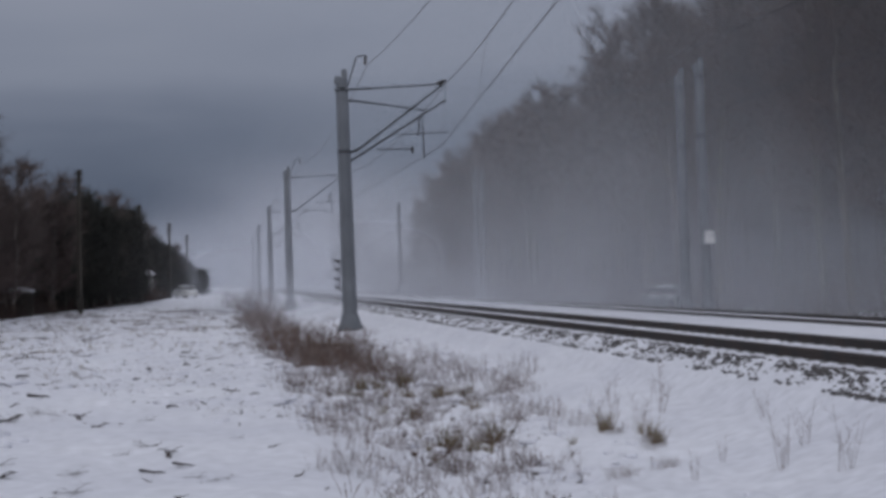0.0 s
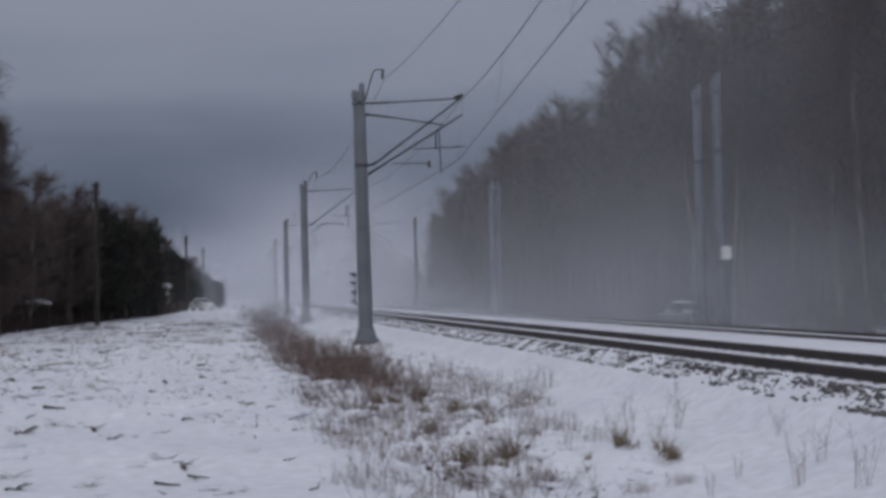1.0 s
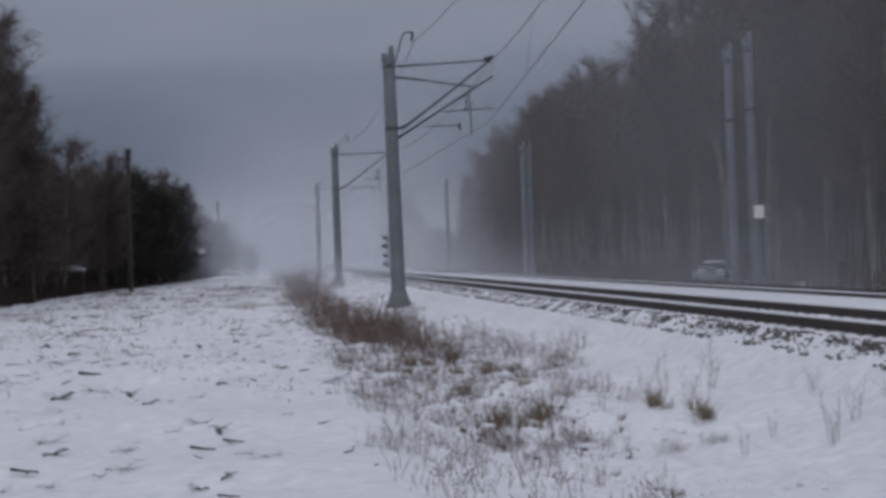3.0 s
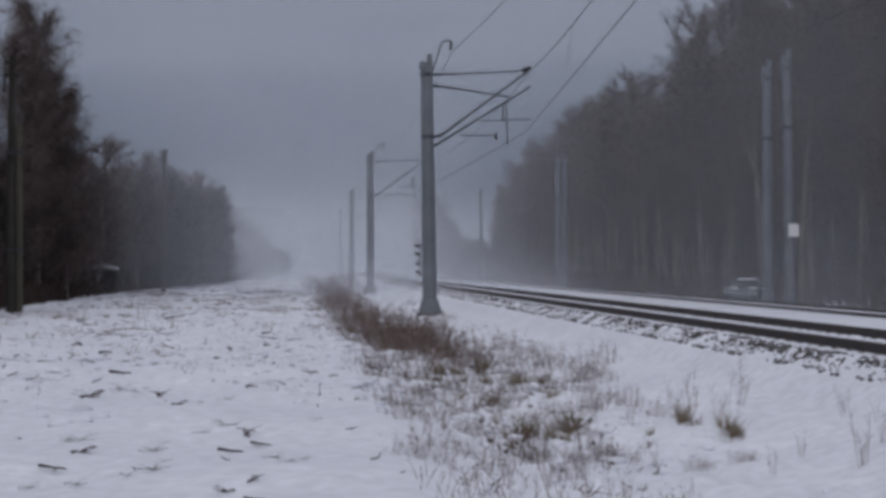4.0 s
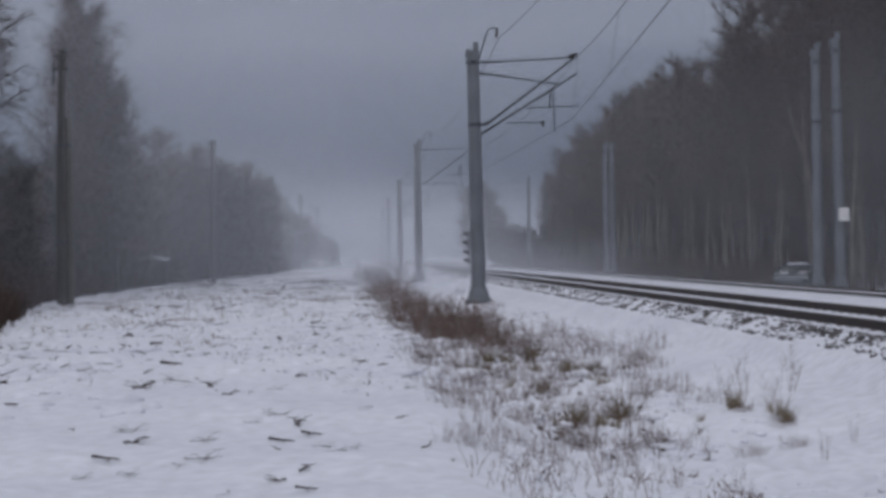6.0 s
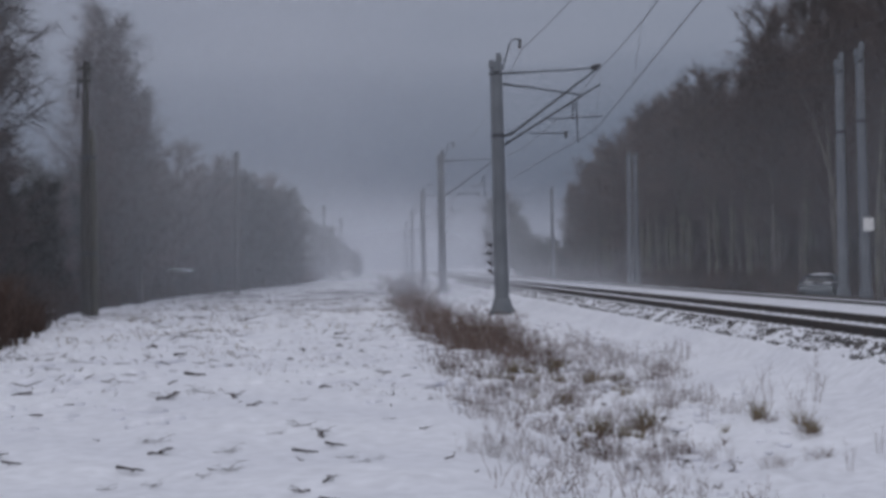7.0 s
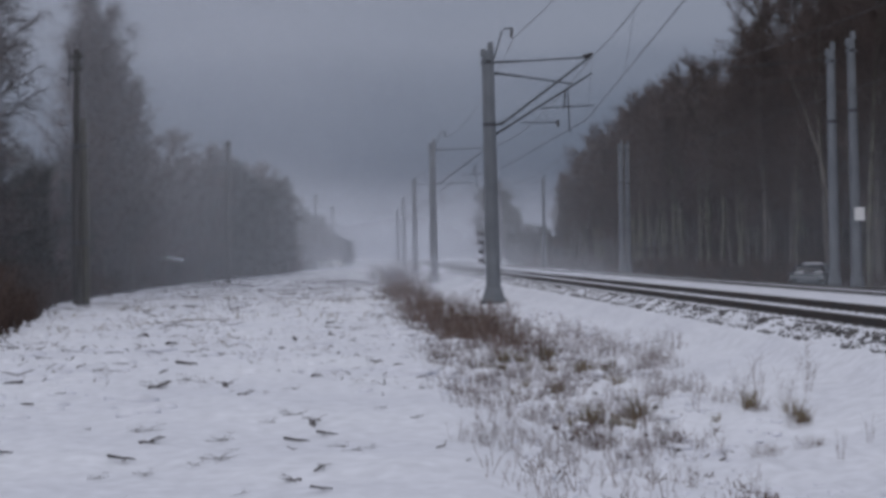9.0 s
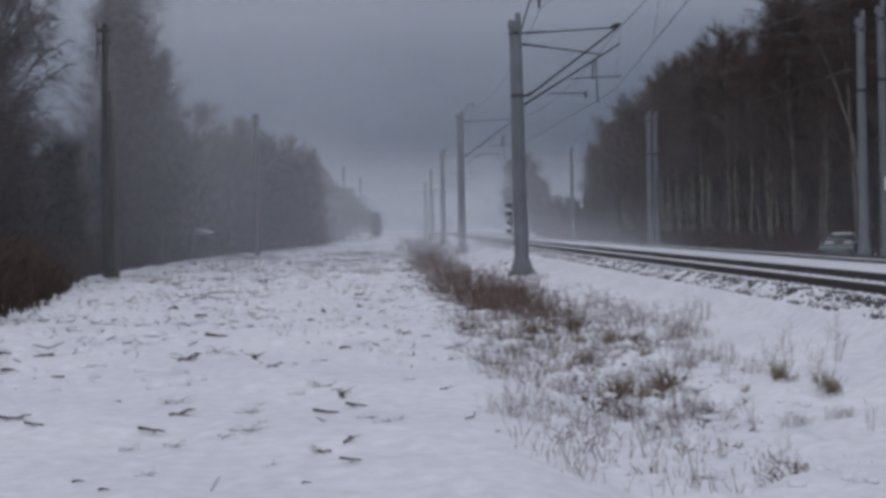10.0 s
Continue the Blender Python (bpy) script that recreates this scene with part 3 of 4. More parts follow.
def make_forked_birch():
    """A pale birch that leans towards the track and forks half way up."""
    random.seed(31)
    tree = new("forked_birch")
    b = Build()
    fork = Vector((-0.75, 0, 6.2))
    b.tube([(0, 0, -0.2), (-0.15, 0.05, 2.0), (-0.4, 0, 4.2), fork], [0.15, 0.13, 0.11, 0.10], 8)
    part("trunk", b, BARK_GREY, tree, smooth=True)
    tops = []
    for dx, h in ((-1.9, 5.2), (-0.6, 6.0)):
        b = Build()
        tip = fork + Vector((dx, 0.3, h))
        b.tube([fork, fork.lerp(tip, 0.5) + Vector((0.15, 0, 0)), tip], [0.085, 0.06, 0.025], 7)
        part("limb", b, BARK_GREY, tree, smooth=True)
        tops.append(tip)
    b = Build()
    for tip in tops:
        for k in range(60):
            q = fork.lerp(tip, rnd(0.3, 1.0))
            e = q + Vector((rnd(-1, 1), rnd(-1, 1), rnd(0.1, 1.2))) * rnd(0.5, 1.3)
            b.tube([q, e], [0.014, 0.006], 3)
            for s in range(8):
                g, h = q.lerp(e, random.random()), Vector((rnd(-1, 1), rnd(-1, 1), rnd(-0.6, 0.8)))
                b.tube([g, g + h * 0.5], [0.009, 0.004], 3)
    part("crown", b, TWIG, tree)
    return tagged(tree, "pale forked birch leaning out of the wood", "tree")


make_forked_birch().matrix_world = pose(22.6, 79.0, ground_z(22.6, 79.0))


# ---- scrub, bushes and grass ----
def stems(b, x, y, count, spread, height, r=0.008, lean=0.35, side=1):
    """Upright thin stems with small side twigs, rooted round one spot."""
    for i in range(count):
        a, d = rnd(0, 2 * math.pi), spread * math.sqrt(random.random())
        px, py = x + math.cos(a) * d, y + math.sin(a) * d
        z = ground_z(px, py) - 0.03
        h = height * rnd(0.45, 1.1)
        l = Vector((rnd(-lean, lean), rnd(-lean, lean), 1)) * h
        p0 = Vector((px, py, z))
        p1, p2 = p0 + l * 0.5, p0 + l + Vector((rnd(-0.2, 0.2), rnd(-0.2, 0.2), -0.05)) * h
        b.tube([p0, p1, p2], [r, r * 0.8, r * 0.4], 3)
        for k in range(side):
            q = p1.lerp(p2, random.random())
            b.tube([q, q + Vector((rnd(-0.35, 0.35), rnd(-0.35, 0.35), rnd(0.1, 0.4))) * h * 0.6], [r * 0.7, r * 0.4], 3)


def scrub_edge(y):
    """The field's edge, where the scrub begins."""
    return -7.2 - 3.8 * smooth(30, 66, y) + 4.9 * smooth(88, 190, y)


random.seed(6)
b = Build()
for i in range(4400):
    y = 26 + 200 * random.random() ** 1.3
    x = scrub_edge(y) - 0.2 - 3.5 * random.random() ** 1.3
    stems(b, x, y, 3, 0.3, 1.55 if x < scrub_edge(y) - 0.8 else 0.9, 0.014 + y * 0.00012, 0.3, 1)
tagged(new("scrub", b.mesh("scrub", SCRUB)), "dense reddish-brown leafless scrub along the field", "scrub", kind="stuff")
b = Build()
for i in range(2400):
    y = 46 + 215 * random.random()
    x = 22.5 + 8 * random.random()
    stems(b, x, y, 3, 0.4, 1.4 + 1.6 * smooth(23.5, 26, x), 0.022, 0.3, 1)
for i in range(2600):
    y = 78 + 125 * random.random()
    stems(b, rnd(21.5, 23.6), y, 3, 0.4, rnd(0.9, 2.1) * (0.75 + 0.5 * noise.noise((y * 0.2, 0, 8.0))), 0.02, 0.35, 1)
tagged(new("undergrowth", b.mesh("undergrowth", SCRUB)), "dark brown undergrowth at the wood's foot", "undergrowth", kind="stuff")


def make_tuft(name, mat, count, spread, height, r, label, lean=0.4, side=1, flare=0.0):
    """A tuft at the origin; stems spread outwards from the root."""
    b = Build()
    for i in range(count):
        a, d = rnd(0, 2 * math.pi), spread * math.sqrt(random.random())
        h = height * rnd(0.4, 1.1)
        p0 = Vector((math.cos(a) * d, math.sin(a) * d, -0.06))
        l = Vector((rnd(-lean, lean) + flare * math.cos(a), rnd(-lean, lean) + flare * math.sin(a), 1)) * h
        p1 = p0 + l * 0.55
        p2 = p0 + l + Vector((math.cos(a) * flare, math.sin(a) * flare, -0.25 * flare)) * h
        b.tube([p0, p1, p2], [r, r * 0.8, r * 0.35], 3)
        for k in range(side):
            q = p1.lerp(p2, random.random())
            b.tube([q, q + Vector((rnd(-0.4, 0.4), rnd(-0.4, 0.4), rnd(0.1, 0.5))) * h * 0.5], [r * 0.7, r * 0.35], 3)
    return tagged(new(name, b.mesh(name, mat)), label, "dry plant")


random.seed(7)
tufts = {
    "bush": make_tuft("bush", BUSH, 46, 1.05, 0.92, 0.0055, "leafless brown bush in the snowy ditch", 0.6, 4),
    "bush2": make_tuft("bush", BUSH, 46, 0.8, 0.7, 0.006, "low tangled brown bush in the snowy ditch", 0.8, 4),
    "frost": make_tuft("frosted_weed", FROST, 48, 0.5, 0.55, 0.0045, "frosted grey weed stems standing in the snow", 0.35, 3),
    "frost2": make_tuft("frosted_weed", FROST, 30, 0.4, 0.40, 0.0045, "frosted grey weed stems standing in the snow", 0.4, 3),
    "grass": make_tuft("grass_tuft", GRASS, 52, 0.12, 0.34, 0.0045, "yellow-brown dry grass tuft in the snow", 0.42, 0, 0.12),
    "weed": make_tuft("dry_weed", FROST, 8, 0.09, 0.7, 0.004, "single thin dry weed stalks in the snow", 0.25, 5),
}
tuft_used = set()


def put(kind, x, y, s=1.0, group="ditch plants"):
    src, m = tufts[kind], pose(x, y, ground_z(x, y), rnd(-5, 5), rnd(-5, 5), rnd(0, 360))
    keep = src.scale.copy()
    src.scale = (s, s, s)
    if kind in tuft_used:
        copy_thing(src, m)
        src.scale = keep
    else:
        tuft_used.add(kind)
        src.matrix_basis = m @ Matrix.Scale(s, 4)
        src["group"] = group


random.seed(8)
# brown bushes by the mast's foot and on down the ditch
for x, y, s in ((1.5, 47.8, 0.8), (1.7, 44.7, 0.95), (1.97, 40.9, 1.1), (2.26, 37.7, 1.05), (2.7, 37.8, 0.85), (1.56, 31.5, 0.6), (1.69, 29.2, 0.5), (2.33, 28.0, 0.66),
                (2.81, 29.1, 0.75), (3.17, 28.7, 0.7), (3.51, 28.3, 0.6), (2.56, 59.3, 0.9), (3.67, 47.8, 0.7), (1.5, 36.5, 0.85), (1.9, 34.2, 0.8), (2.5, 33.0, 0.65),
                (1.45, 41.5, 1.0), (2.1, 52.0, 0.9), (2.05, 39.2, 0.95), (2.35, 43.0, 0.9), (2.6, 30.8, 0.6), (3.0, 31.2, 0.55), (2.9, 36.6, 0.8), (3.1, 39.6, 0.8), (2.6, 35.2, 0.75), (2.95, 33.6, 0.65), (2.4, 39.4, 0.95), (2.15, 36.0, 0.85)):
    put(random.choice(["bush", "bush", "bush2"]), x, y, s * rnd(0.85, 1.05))
    if 33 < y < 39:
        put("bush2", x + rnd(-0.3, 0.3), y + rnd(-0.7, 0.3), s * rnd(0.7, 0.9))
    if y > 30:
        put("frost", x + rnd(-0.5, 0.7), y + rnd(-1.6, 1.0), s * rnd(0.8, 1.15))
for x, y, s in ((0.9, 57.0, 1.0), (1.33, 59.2, 1.1), (1.57, 53.8, 1.0), (2.17, 60.3, 1.1), (2.39, 53.9, 0.9), (2.17, 72.5, 1.2), (1.7, 66.0, 1.1), (2.6, 79.8, 1.1), (1.6, 78.0, 1.1), (2.0, 86.0, 1.2), (1.3, 70.0, 1.0)):
    put(random.choice(["bush", "frost", "frost"]), x, y, s * 0.9)
    put("frost", x + rnd(-0.4, 0.4), y - 1.0, s * 1.25)
# frosted stems
for x, y, s in ((4.14, 31.6, 0.8), (4.23, 29.6, 0.7), (4.59, 30.3, 0.75), (4.81, 29.8, 0.7), (4.75, 28.0, 0.6), (5.19, 28.8, 0.75), (3.94, 38.1, 1.0), (4.05, 35.6, 0.95), (4.72, 38.1, 0.8),
                (2.29, 24.6, 0.6), (1.45, 20.8, 0.55), (1.08, 18.1, 0.5), (0.97, 19.6, 0.45), (1.55, 19.4, 0.5), (1.92, 18.6, 0.45), (2.72, 24.7, 0.6), (3.57, 20.8, 0.5), (3.92, 21.6, 0.55),
                (4.21, 21.5, 0.5), (4.32, 20.0, 0.4), (3.11, 21.1, 0.5), (2.16, 18.5, 0.45), (1.49, 15.5, 0.4), (1.15, 14.5, 0.4), (0.9, 14.4, 0.35), (2.32, 14.7, 0.4), (1.72, 14.8, 0.4),
                (4.81, 25.9, 0.6), (3.6, 33.6, 0.7), (1.2, 27.0, 0.65), (1.3, 24.0, 0.6), (1.8, 22.4, 0.55), (3.4, 25.0, 0.6), (4.1, 24.4, 0.55)):
    put(random.choice(["frost", "frost", "frost2"]), x, y, s * rnd(0.9, 1.1))
# tan grass tufts
for x, y, s in ((2.59, 22.5, 0.75), (2.52, 18.7, 0.95), (3.08, 18.9, 1.2), (3.78, 25.9, 0.8), (2.73, 29.2, 0.9), (2.66, 17.7, 0.6), (4.41, 19.0, 0.8), (4.72, 18.4, 0.8), (4.62, 17.6, 0.65),
                (2.33, 28.4, 1.0), (3.17, 29.0, 1.0), (2.26, 37.0, 1.3), (3.4, 26.6, 0.7), (2.9, 26.4, 0.6)):
    put("grass", x, y, s)
    put("grass", x + rnd(-0.12, 0.12), y + rnd(-0.3, 0.3), s * rnd(0.55, 0.85))
# dark tangles
for x, y, s in ((2.11, 24.9, 0.36), (2.07, 15.9, 0.32), (2.32, 16.7, 0.28), (2.89, 16.4, 0.22), (2.92, 15.8, 0.22), (2.93, 24.0, 0.36), (1.65, 22.6, 0.3), (4.66, 27.2, 0.38), (4.46, 17.1, 0.17),
                (4.09, 15.4, 0.16), (3.45, 14.4, 0.16), (2.65, 15.9, 0.2), (2.86, 18.6, 0.28), (1.93, 20.0, 0.25), (1.07, 24.9, 0.35), (2.2, 16.1, 0.26), (2.6, 22.3, 0.34), (2.45, 18.2, 0.26),
                (3.05, 18.4, 0.24), (3.78, 25.4, 0.38), (1.5, 26.5, 0.35), (2.0, 27.0, 0.38), (4.4, 18.7, 0.18), (4.7, 18.0, 0.18)):
    put("bush2", x, y, s)
    put("bush2", x + rnd(-0.12, 0.12), y + rnd(-0.2, 0.2), s * 0.7)
for x, y, s in ((4.45, 19.6, 0.8), (4.93, 20.9, 0.75), (5.31, 20.0, 0.9), (5.01, 14.7, 0.75), (5.27, 13.8, 0.75), (5.48, 15.4, 0.6), (4.2, 14.7, 0.4), (4.79, 15.8, 0.4), (2.16, 15.0, 0.45),
                (2.52, 14.7, 0.5), (1.79, 14.5, 0.45), (3.36, 15.8, 0.4), (4.8, 18.8, 0.8), (5.8, 17.6, 0.5), (3.7, 18.6, 0.5)):
    put("weed", x, y, s)
for i in range(40):
    y = rnd(11.5, 24)
    put("weed", rnd(1.2, 3.0 + 0.14 * (y - 12)), y, rnd(0.2, 0.42))
for i in range(18):
    y = rnd(13, 40)
    put("frost2", rnd(1.1, 3.2 + 0.1 * (y - 13)), y, rnd(0.35, 0.6))
for i in range(14):
    y = rnd(16, 30)
    put("grass", rnd(1.6, 3.9), y, rnd(0.35, 0.7))
# the round thicket far down the ditch
for i in range(12):
    put(random.choice(["frost", "bush"]), 2.45 + rnd(-0.9, 0.9), 108 + rnd(-7, 7), rnd(1.3, 1.8))


# fine stems and dead stalks that poke through the snow
random.seed(9)
b = Build()
for i in range(2300):
    y = 11 + 60 * random.random() ** 1.6
    x = rnd(0.9, 3.1 + 0.14 * (min(y, 28) - 13))
    if noise.noise((x * 1.3, y * 0.5, 31.0)) > rnd(-0.3, 0.2):
        if y > 20 or random.random() < 0.45:
            stems(b, x, y, 2, 0.13, rnd(0.10, 0.24), 0.0028 + y * 0.00009, 0.4, 1)
tagged(new("weed_stems", b.mesh("weed_stems", FROST)), "sparse frosted weed stems poking through the snow", "weeds", kind="stuff")

b = Build()
for i in range(1700):
    y = 12 + 40 * random.random() ** 1.4
    x = rnd(1.0, 3.1 + 0.13 * (min(y, 28) - 13))
    if noise.noise((x * 2.3, y * 0.9, 87.0)) > rnd(0.05, 0.4):
        stems(b, x, y, 4, 0.07, rnd(0.05, 0.13), 0.0035 + y * 0.0001, 1.3, 1)
tagged(new("tussock_stems", b.mesh("tussock_stems", BUSH)), "short dark brown tussock stems between snow lumps", "weeds", kind="stuff")

# snow lumps on the tussocks of the ditch
b = Build()
for i in range(1500):
    y = 11.5 + 46 * random.random() ** 1.4
    x = rnd(1.3, 4.2 + 1.2 * smooth(15, 26, y))
    if noise.noise((x * 0.9, y * 0.4, 31.0)) < rnd(-0.3, 0.25):
        continue
    r, z, k = rnd(0.02, 0.06 + 0.06 * smooth(15, 27, y)) * (1 + 0.01 * y), ground_z(x, y), rnd(0.7, 1.5)
    rings = []
    for h, w in ((-0.3, 0.9), (0.25, 1.0), (0.6, 0.75), (0.8, 0.3)):
        rings.append([(x + r * w * k * math.cos(q * math.pi / 3) * rnd(0.8, 1.2), y + r * w * math.sin(q * math.pi / 3) * rnd(0.8, 1.2), z + r * h * 0.8) for q in range(6)])
    b.loft(rings)
tagged(new("snow_lumps", b.mesh("snow_lumps", SNOW, True)), "small rounded snow lumps on ditch tussocks", "snow", kind="stuff")
b = Build()
for i in range(1100):
    y = 17 + 60 * random.random() ** 1.2
    x = rnd(-9, 1.2)
    if noise.noise((x * 0.3, y * 0.14, 71.0)) < rnd(-0.3, 0.25):
        continue
    r, z, k = rnd(0.05, 0.16) * (1 + 0.008 * y), ground_z(x, y), rnd(0.9, 1.8)
    rings = []
    for h, w in ((-0.2, 1.0), (0.2, 0.92), (0.42, 0.65), (0.52, 0.25)):
        rings.append([(x + r * w * k * math.cos(q * math.pi / 4) * rnd(0.85, 1.15), y + r * w * math.sin(q * math.pi / 4) * rnd(0.85, 1.15), z + r * h * rnd(0.7, 0.9)) for q in range(8)])
    b.loft(rings)
tagged(new("snow_hummocks", b.mesh("snow_hummocks", SNOW, True)), "low uneven snow hummocks over the cleared field", "snow", kind="stuff")
make_stones("tussock_clods", 1.5, 3.5, 15, 32, 210, 0.024, "dark tussock clods showing under the ditch snow", DEAD, 0.4, "soil", 0.9)

# thin twig litter over the cleared field
b = Build()
for i in range(4600):
    y = 10 + 110 * random.random() ** 1.45
    x = rnd(-9.5 + 2.5 * (1 - smooth(20, 50, y)), 1.3)
    if y < 120 and noise.noise((x * 0.35, y * 0.16, 41.0)) + 0.6 * noise.noise((x * 1.2, y * 0.4, 5.0)) < rnd(-0.2, 0.5):
        continue
    if y < 26 and random.random() < (0.92 if y < 18 else 0.6):
        continue
    a, l = rnd(-1.1, 1.1) + random.choice([0, math.pi]), rnd(0.04, 0.26) * (1 + y * 0.006) * (0.55 if y < 22 else 1)
    z = ground_z(x, y) + rnd(-0.012, 0.02)
    tip = Vector((math.cos(a) * l, math.sin(a) * l, rnd(-0.02, 0.09)))
    r = rnd(0.004, 0.0105) * (1 + y * 0.008)
    b.tube([Vector((x, y, z)), Vector((x, y, z)) + tip * 0.5 + Vector((rnd(-0.03, 0.03), rnd(-0.03, 0.03), rnd(-0.02, 0.015))), Vector((x, y, z)) + tip], [r, r, r * 0.5], 3)
tagged(new("twig_litter", b.mesh("twig_litter", DEAD)), "thin dark twigs half buried in field snow", "twig litter", kind="stuff")

make_stones("soil_clods", -9, 1.2, 22, 130, 200, 0.034, "dark clods of soil showing through thin field snow", DEAD, 0.25, "soil", 0.3)

# frosted stubble, set extra dense so its grey imitates shading of uneven snow
b = Build()
for i in range(13000):
    y = 20 + 90 * random.random() ** 1.15
    x = rnd(-10, 1.3)
    if noise.noise((x * 0.28, y * 0.1, 61.0)) + 0.8 * noise.noise((x * 1.1, y * 0.4, 17.0)) > rnd(-0.05, 0.5):
        stems(b, x, y, 3, 0.13, 0.055 + 0.0006 * y, 0.0035 + y * 0.00007, 1.4, 0)
tagged(new("stubble", b.mesh("stubble", FROST)), "low frosted stubble in the field snow, also standing in for its grey shading", "stubble", kind="stuff")

# pale dry grass blades in the field
b = Build()
for i in range(1500):
    y = 30 + 45 * random.random()
    x = rnd(-8.5, 0.8)
    if noise.noise((x * 0.3, y * 0.2, 51.0)) > 0.12:
        stems(b, x, y, 1, 0.15, 0.2, 0.008, 0.7, 0)
tagged(new("field_grass", b.mesh("field_grass", GRASS)), "pale dry grass blades showing through field snow", "grass", kind="stuff")


def make_branch(length, r, forks, label, snowy=True):
    """A fallen branch that lies on the snow with side twigs."""
    br = new("fallen_branch")
    b = Build()
    line, a = [Vector((0, 0, 0.0))], 0.0
    for i in range(6):
        a += rnd(-0.8, 0.8)
        line.append(line[-1] + Vector((math.cos(a) * length / 6, math.sin(a) * length / 6, rnd(-0.03, 0.035))))
    b.tube(line, [r * (1 - i / 8) for i in range(7)], 6, True)
    part("limb", b, DEAD, br)
    if forks:
        for k in range(forks):
            b = Build()
            q = line[random.randint(1, 5)]
            t = a + rnd(-1.2, 1.2) + random.choice([0, 0, math.pi])
            l = length * rnd(0.2, 0.6)
            e = q + Vector((math.cos(t) * l, math.sin(t) * l, l * random.choice([-0.05, 0.0, 0.1, 0.4])))
            mid = q.lerp(e, 0.5) + Vector((rnd(-0.1, 0.1), rnd(-0.1, 0.1), rnd(-0.02, 0.12))) * l
            b.tube([q, mid, e], [r * 0.6, r * 0.42, r * 0.18], 4)
            for j in range(3):
                g = mid.lerp(e, rnd(0.0, 0.9))
                b.tube([g, g + Vector((rnd(-0.4, 0.4), rnd(-0.4, 0.4), rnd(-0.05, 0.15))) * l], [r * 0.34, r * 0.14], 3)
            part("side_twig", b, DEAD, br)
    return tagged(br, label, "branch", "fallen branches")


random.seed(10)
branches = [make_branch(0.9, 0.02, 6, "dark fallen branch with side twigs lying in the snow"),
            make_branch(0.7, 0.04, 2, "short thick dark stick lying in the snow"),
            make_branch(1.0, 0.013, 8, "thin forked dead branch half buried in snow"),
            make_branch(0.4, 0.017, 6, "small broken twig with forks on the snow"),
            make_branch(0.4, 0.05, 1, "short dark log end showing through the snow")]
branch_used = set()


def drop_branch(k, x, y, turn, s=1.0):
    src, m = branches[k], pose(x, y, ground_z(x, y) + (0.03 if k in (1, 4) else 0.006), rnd(-4, 4), rnd(-4, 4), turn)
    keep = src.scale.copy()
    src.scale = (s, s, s)
    if k in branch_used:
        copy_thing(src, m)
        src.scale = keep
    else:
        branch_used.add(k)
        src.matrix_basis = m @ Matrix.Scale(s, 4)


for k, x, y, turn, s in ((1, -2.75, 24.85, 2, 0.55), (4, -3.55, 30.5, 0, 0.6), (4, -4.35, 34.2, 170, 0.6), (1, -0.8, 35.6, -4, 0.55), (4, -0.7, 33.2, 50, 0.6), (4, -1.25, 31.1, 160, 0.55),
                         (4, -0.66, 21.2, 0, 0.4), (1, -4.1, 18.4, 8, 0.3), (1, -4.3, 21.4, 170, 0.4), (4, -5.15, 22.1, 0, 0.5), (4, -4.4, 19.0, 20, 0.4), (1, -1.98, 13.05, 14, 0.3),
                         (1, -0.36, 10.97, 4, 0.2), (1, -0.68, 14.2, 2, 0.3), (1, -0.42, 14.75, -22, 0.28), (4, -0.57, 10.25, 0, 0.16), (4, -1.97, 10.3, 20, 0.2), (4, -1.75, 9.95, 0, 0.18), (1, -2.95, 13.5, -8, 0.25), (1, -3.3, 14.0, 4, 0.3),
                         (3, -2.6, 20.4, 20, 0.7), (0, -2.4, 20.7, 165, 0.3), (2, -1.95, 20.8, 178, 0.42), (3, -1.62, 20.0, 100, 0.6), (3, -1.4, 18.7, 10, 0.45), (3, -0.46, 15.35, 95, 0.55),
                         (0, -0.6, 16.3, 175, 0.22), (2, -2.1, 15.5, -25, 0.36), (3, -1.85, 13.9, 15, 0.5), (2, -1.93, 15.1, 160, 0.24), (3, -0.36, 11.9, 60, 0.34), (3, -0.45, 11.7, 200, 0.36), (3, -3.2, 14.1, 10, 0.4),
                         (2, -1.35, 14.2, -6, 0.3), (2, -1.65, 12.0, -12, 0.2), (2, -0.85, 11.1, 70, 0.12), (2, -1.65, 10.7, 6, 0.16), (2, 0.1, 16.9, -8, 0.16), (2, -0.05, 13.4, 4, 0.16), (2, -1.25, 12.8, -14, 0.34),
                         (2, -1.0, 16.0, 10, 0.2), (2, -0.3, 13.6, 0, 0.2), (2, -1.95, 11.9, -20, 0.2), (2, -0.95, 20.0, 0, 0.24), (3, 0.43, 15.8, -15, 0.27)):
    drop_branch(k, x, y, turn, s * (1.2, 1.2, 0.85, 1.2, 1.0)[k])
for i in range(12):
    y = 11.5 + 14 * random.random()
    drop_branch(random.choice([2, 3, 3]), -y * rnd(-0.01, 0.2), y, rnd(0, 360), rnd(0.12, 0.22))
for i in range(34):
    y = 26 + 75 * random.random() ** 1.3
    drop_branch(random.choice([3, 3, 4, 0, 2]), rnd(-8.5, 0.7), y, rnd(-60, 60) + random.choice([0, 180]), rnd(0.25, 0.5))


# ---- snow clumps on the track ----
def make_clump():
    b = Build()
    rings = []
    for z, r in ((-0.03, 0.12), (0.02, 0.13), (0.06, 0.09), (0.085, 0.03)):
        rings.append([(r * 1.6 * math.cos(k * math.pi / 4) * rnd(0.8, 1.2), r * math.sin(k * math.pi / 4) * rnd(0.8, 1.2), z) for k in range(8)])
    b.loft(rings)
    return tagged(new("snow_clump", b.mesh("snow_clump", SNOW, True)), "small white snow clump between the rails", "snow", "snow clumps")


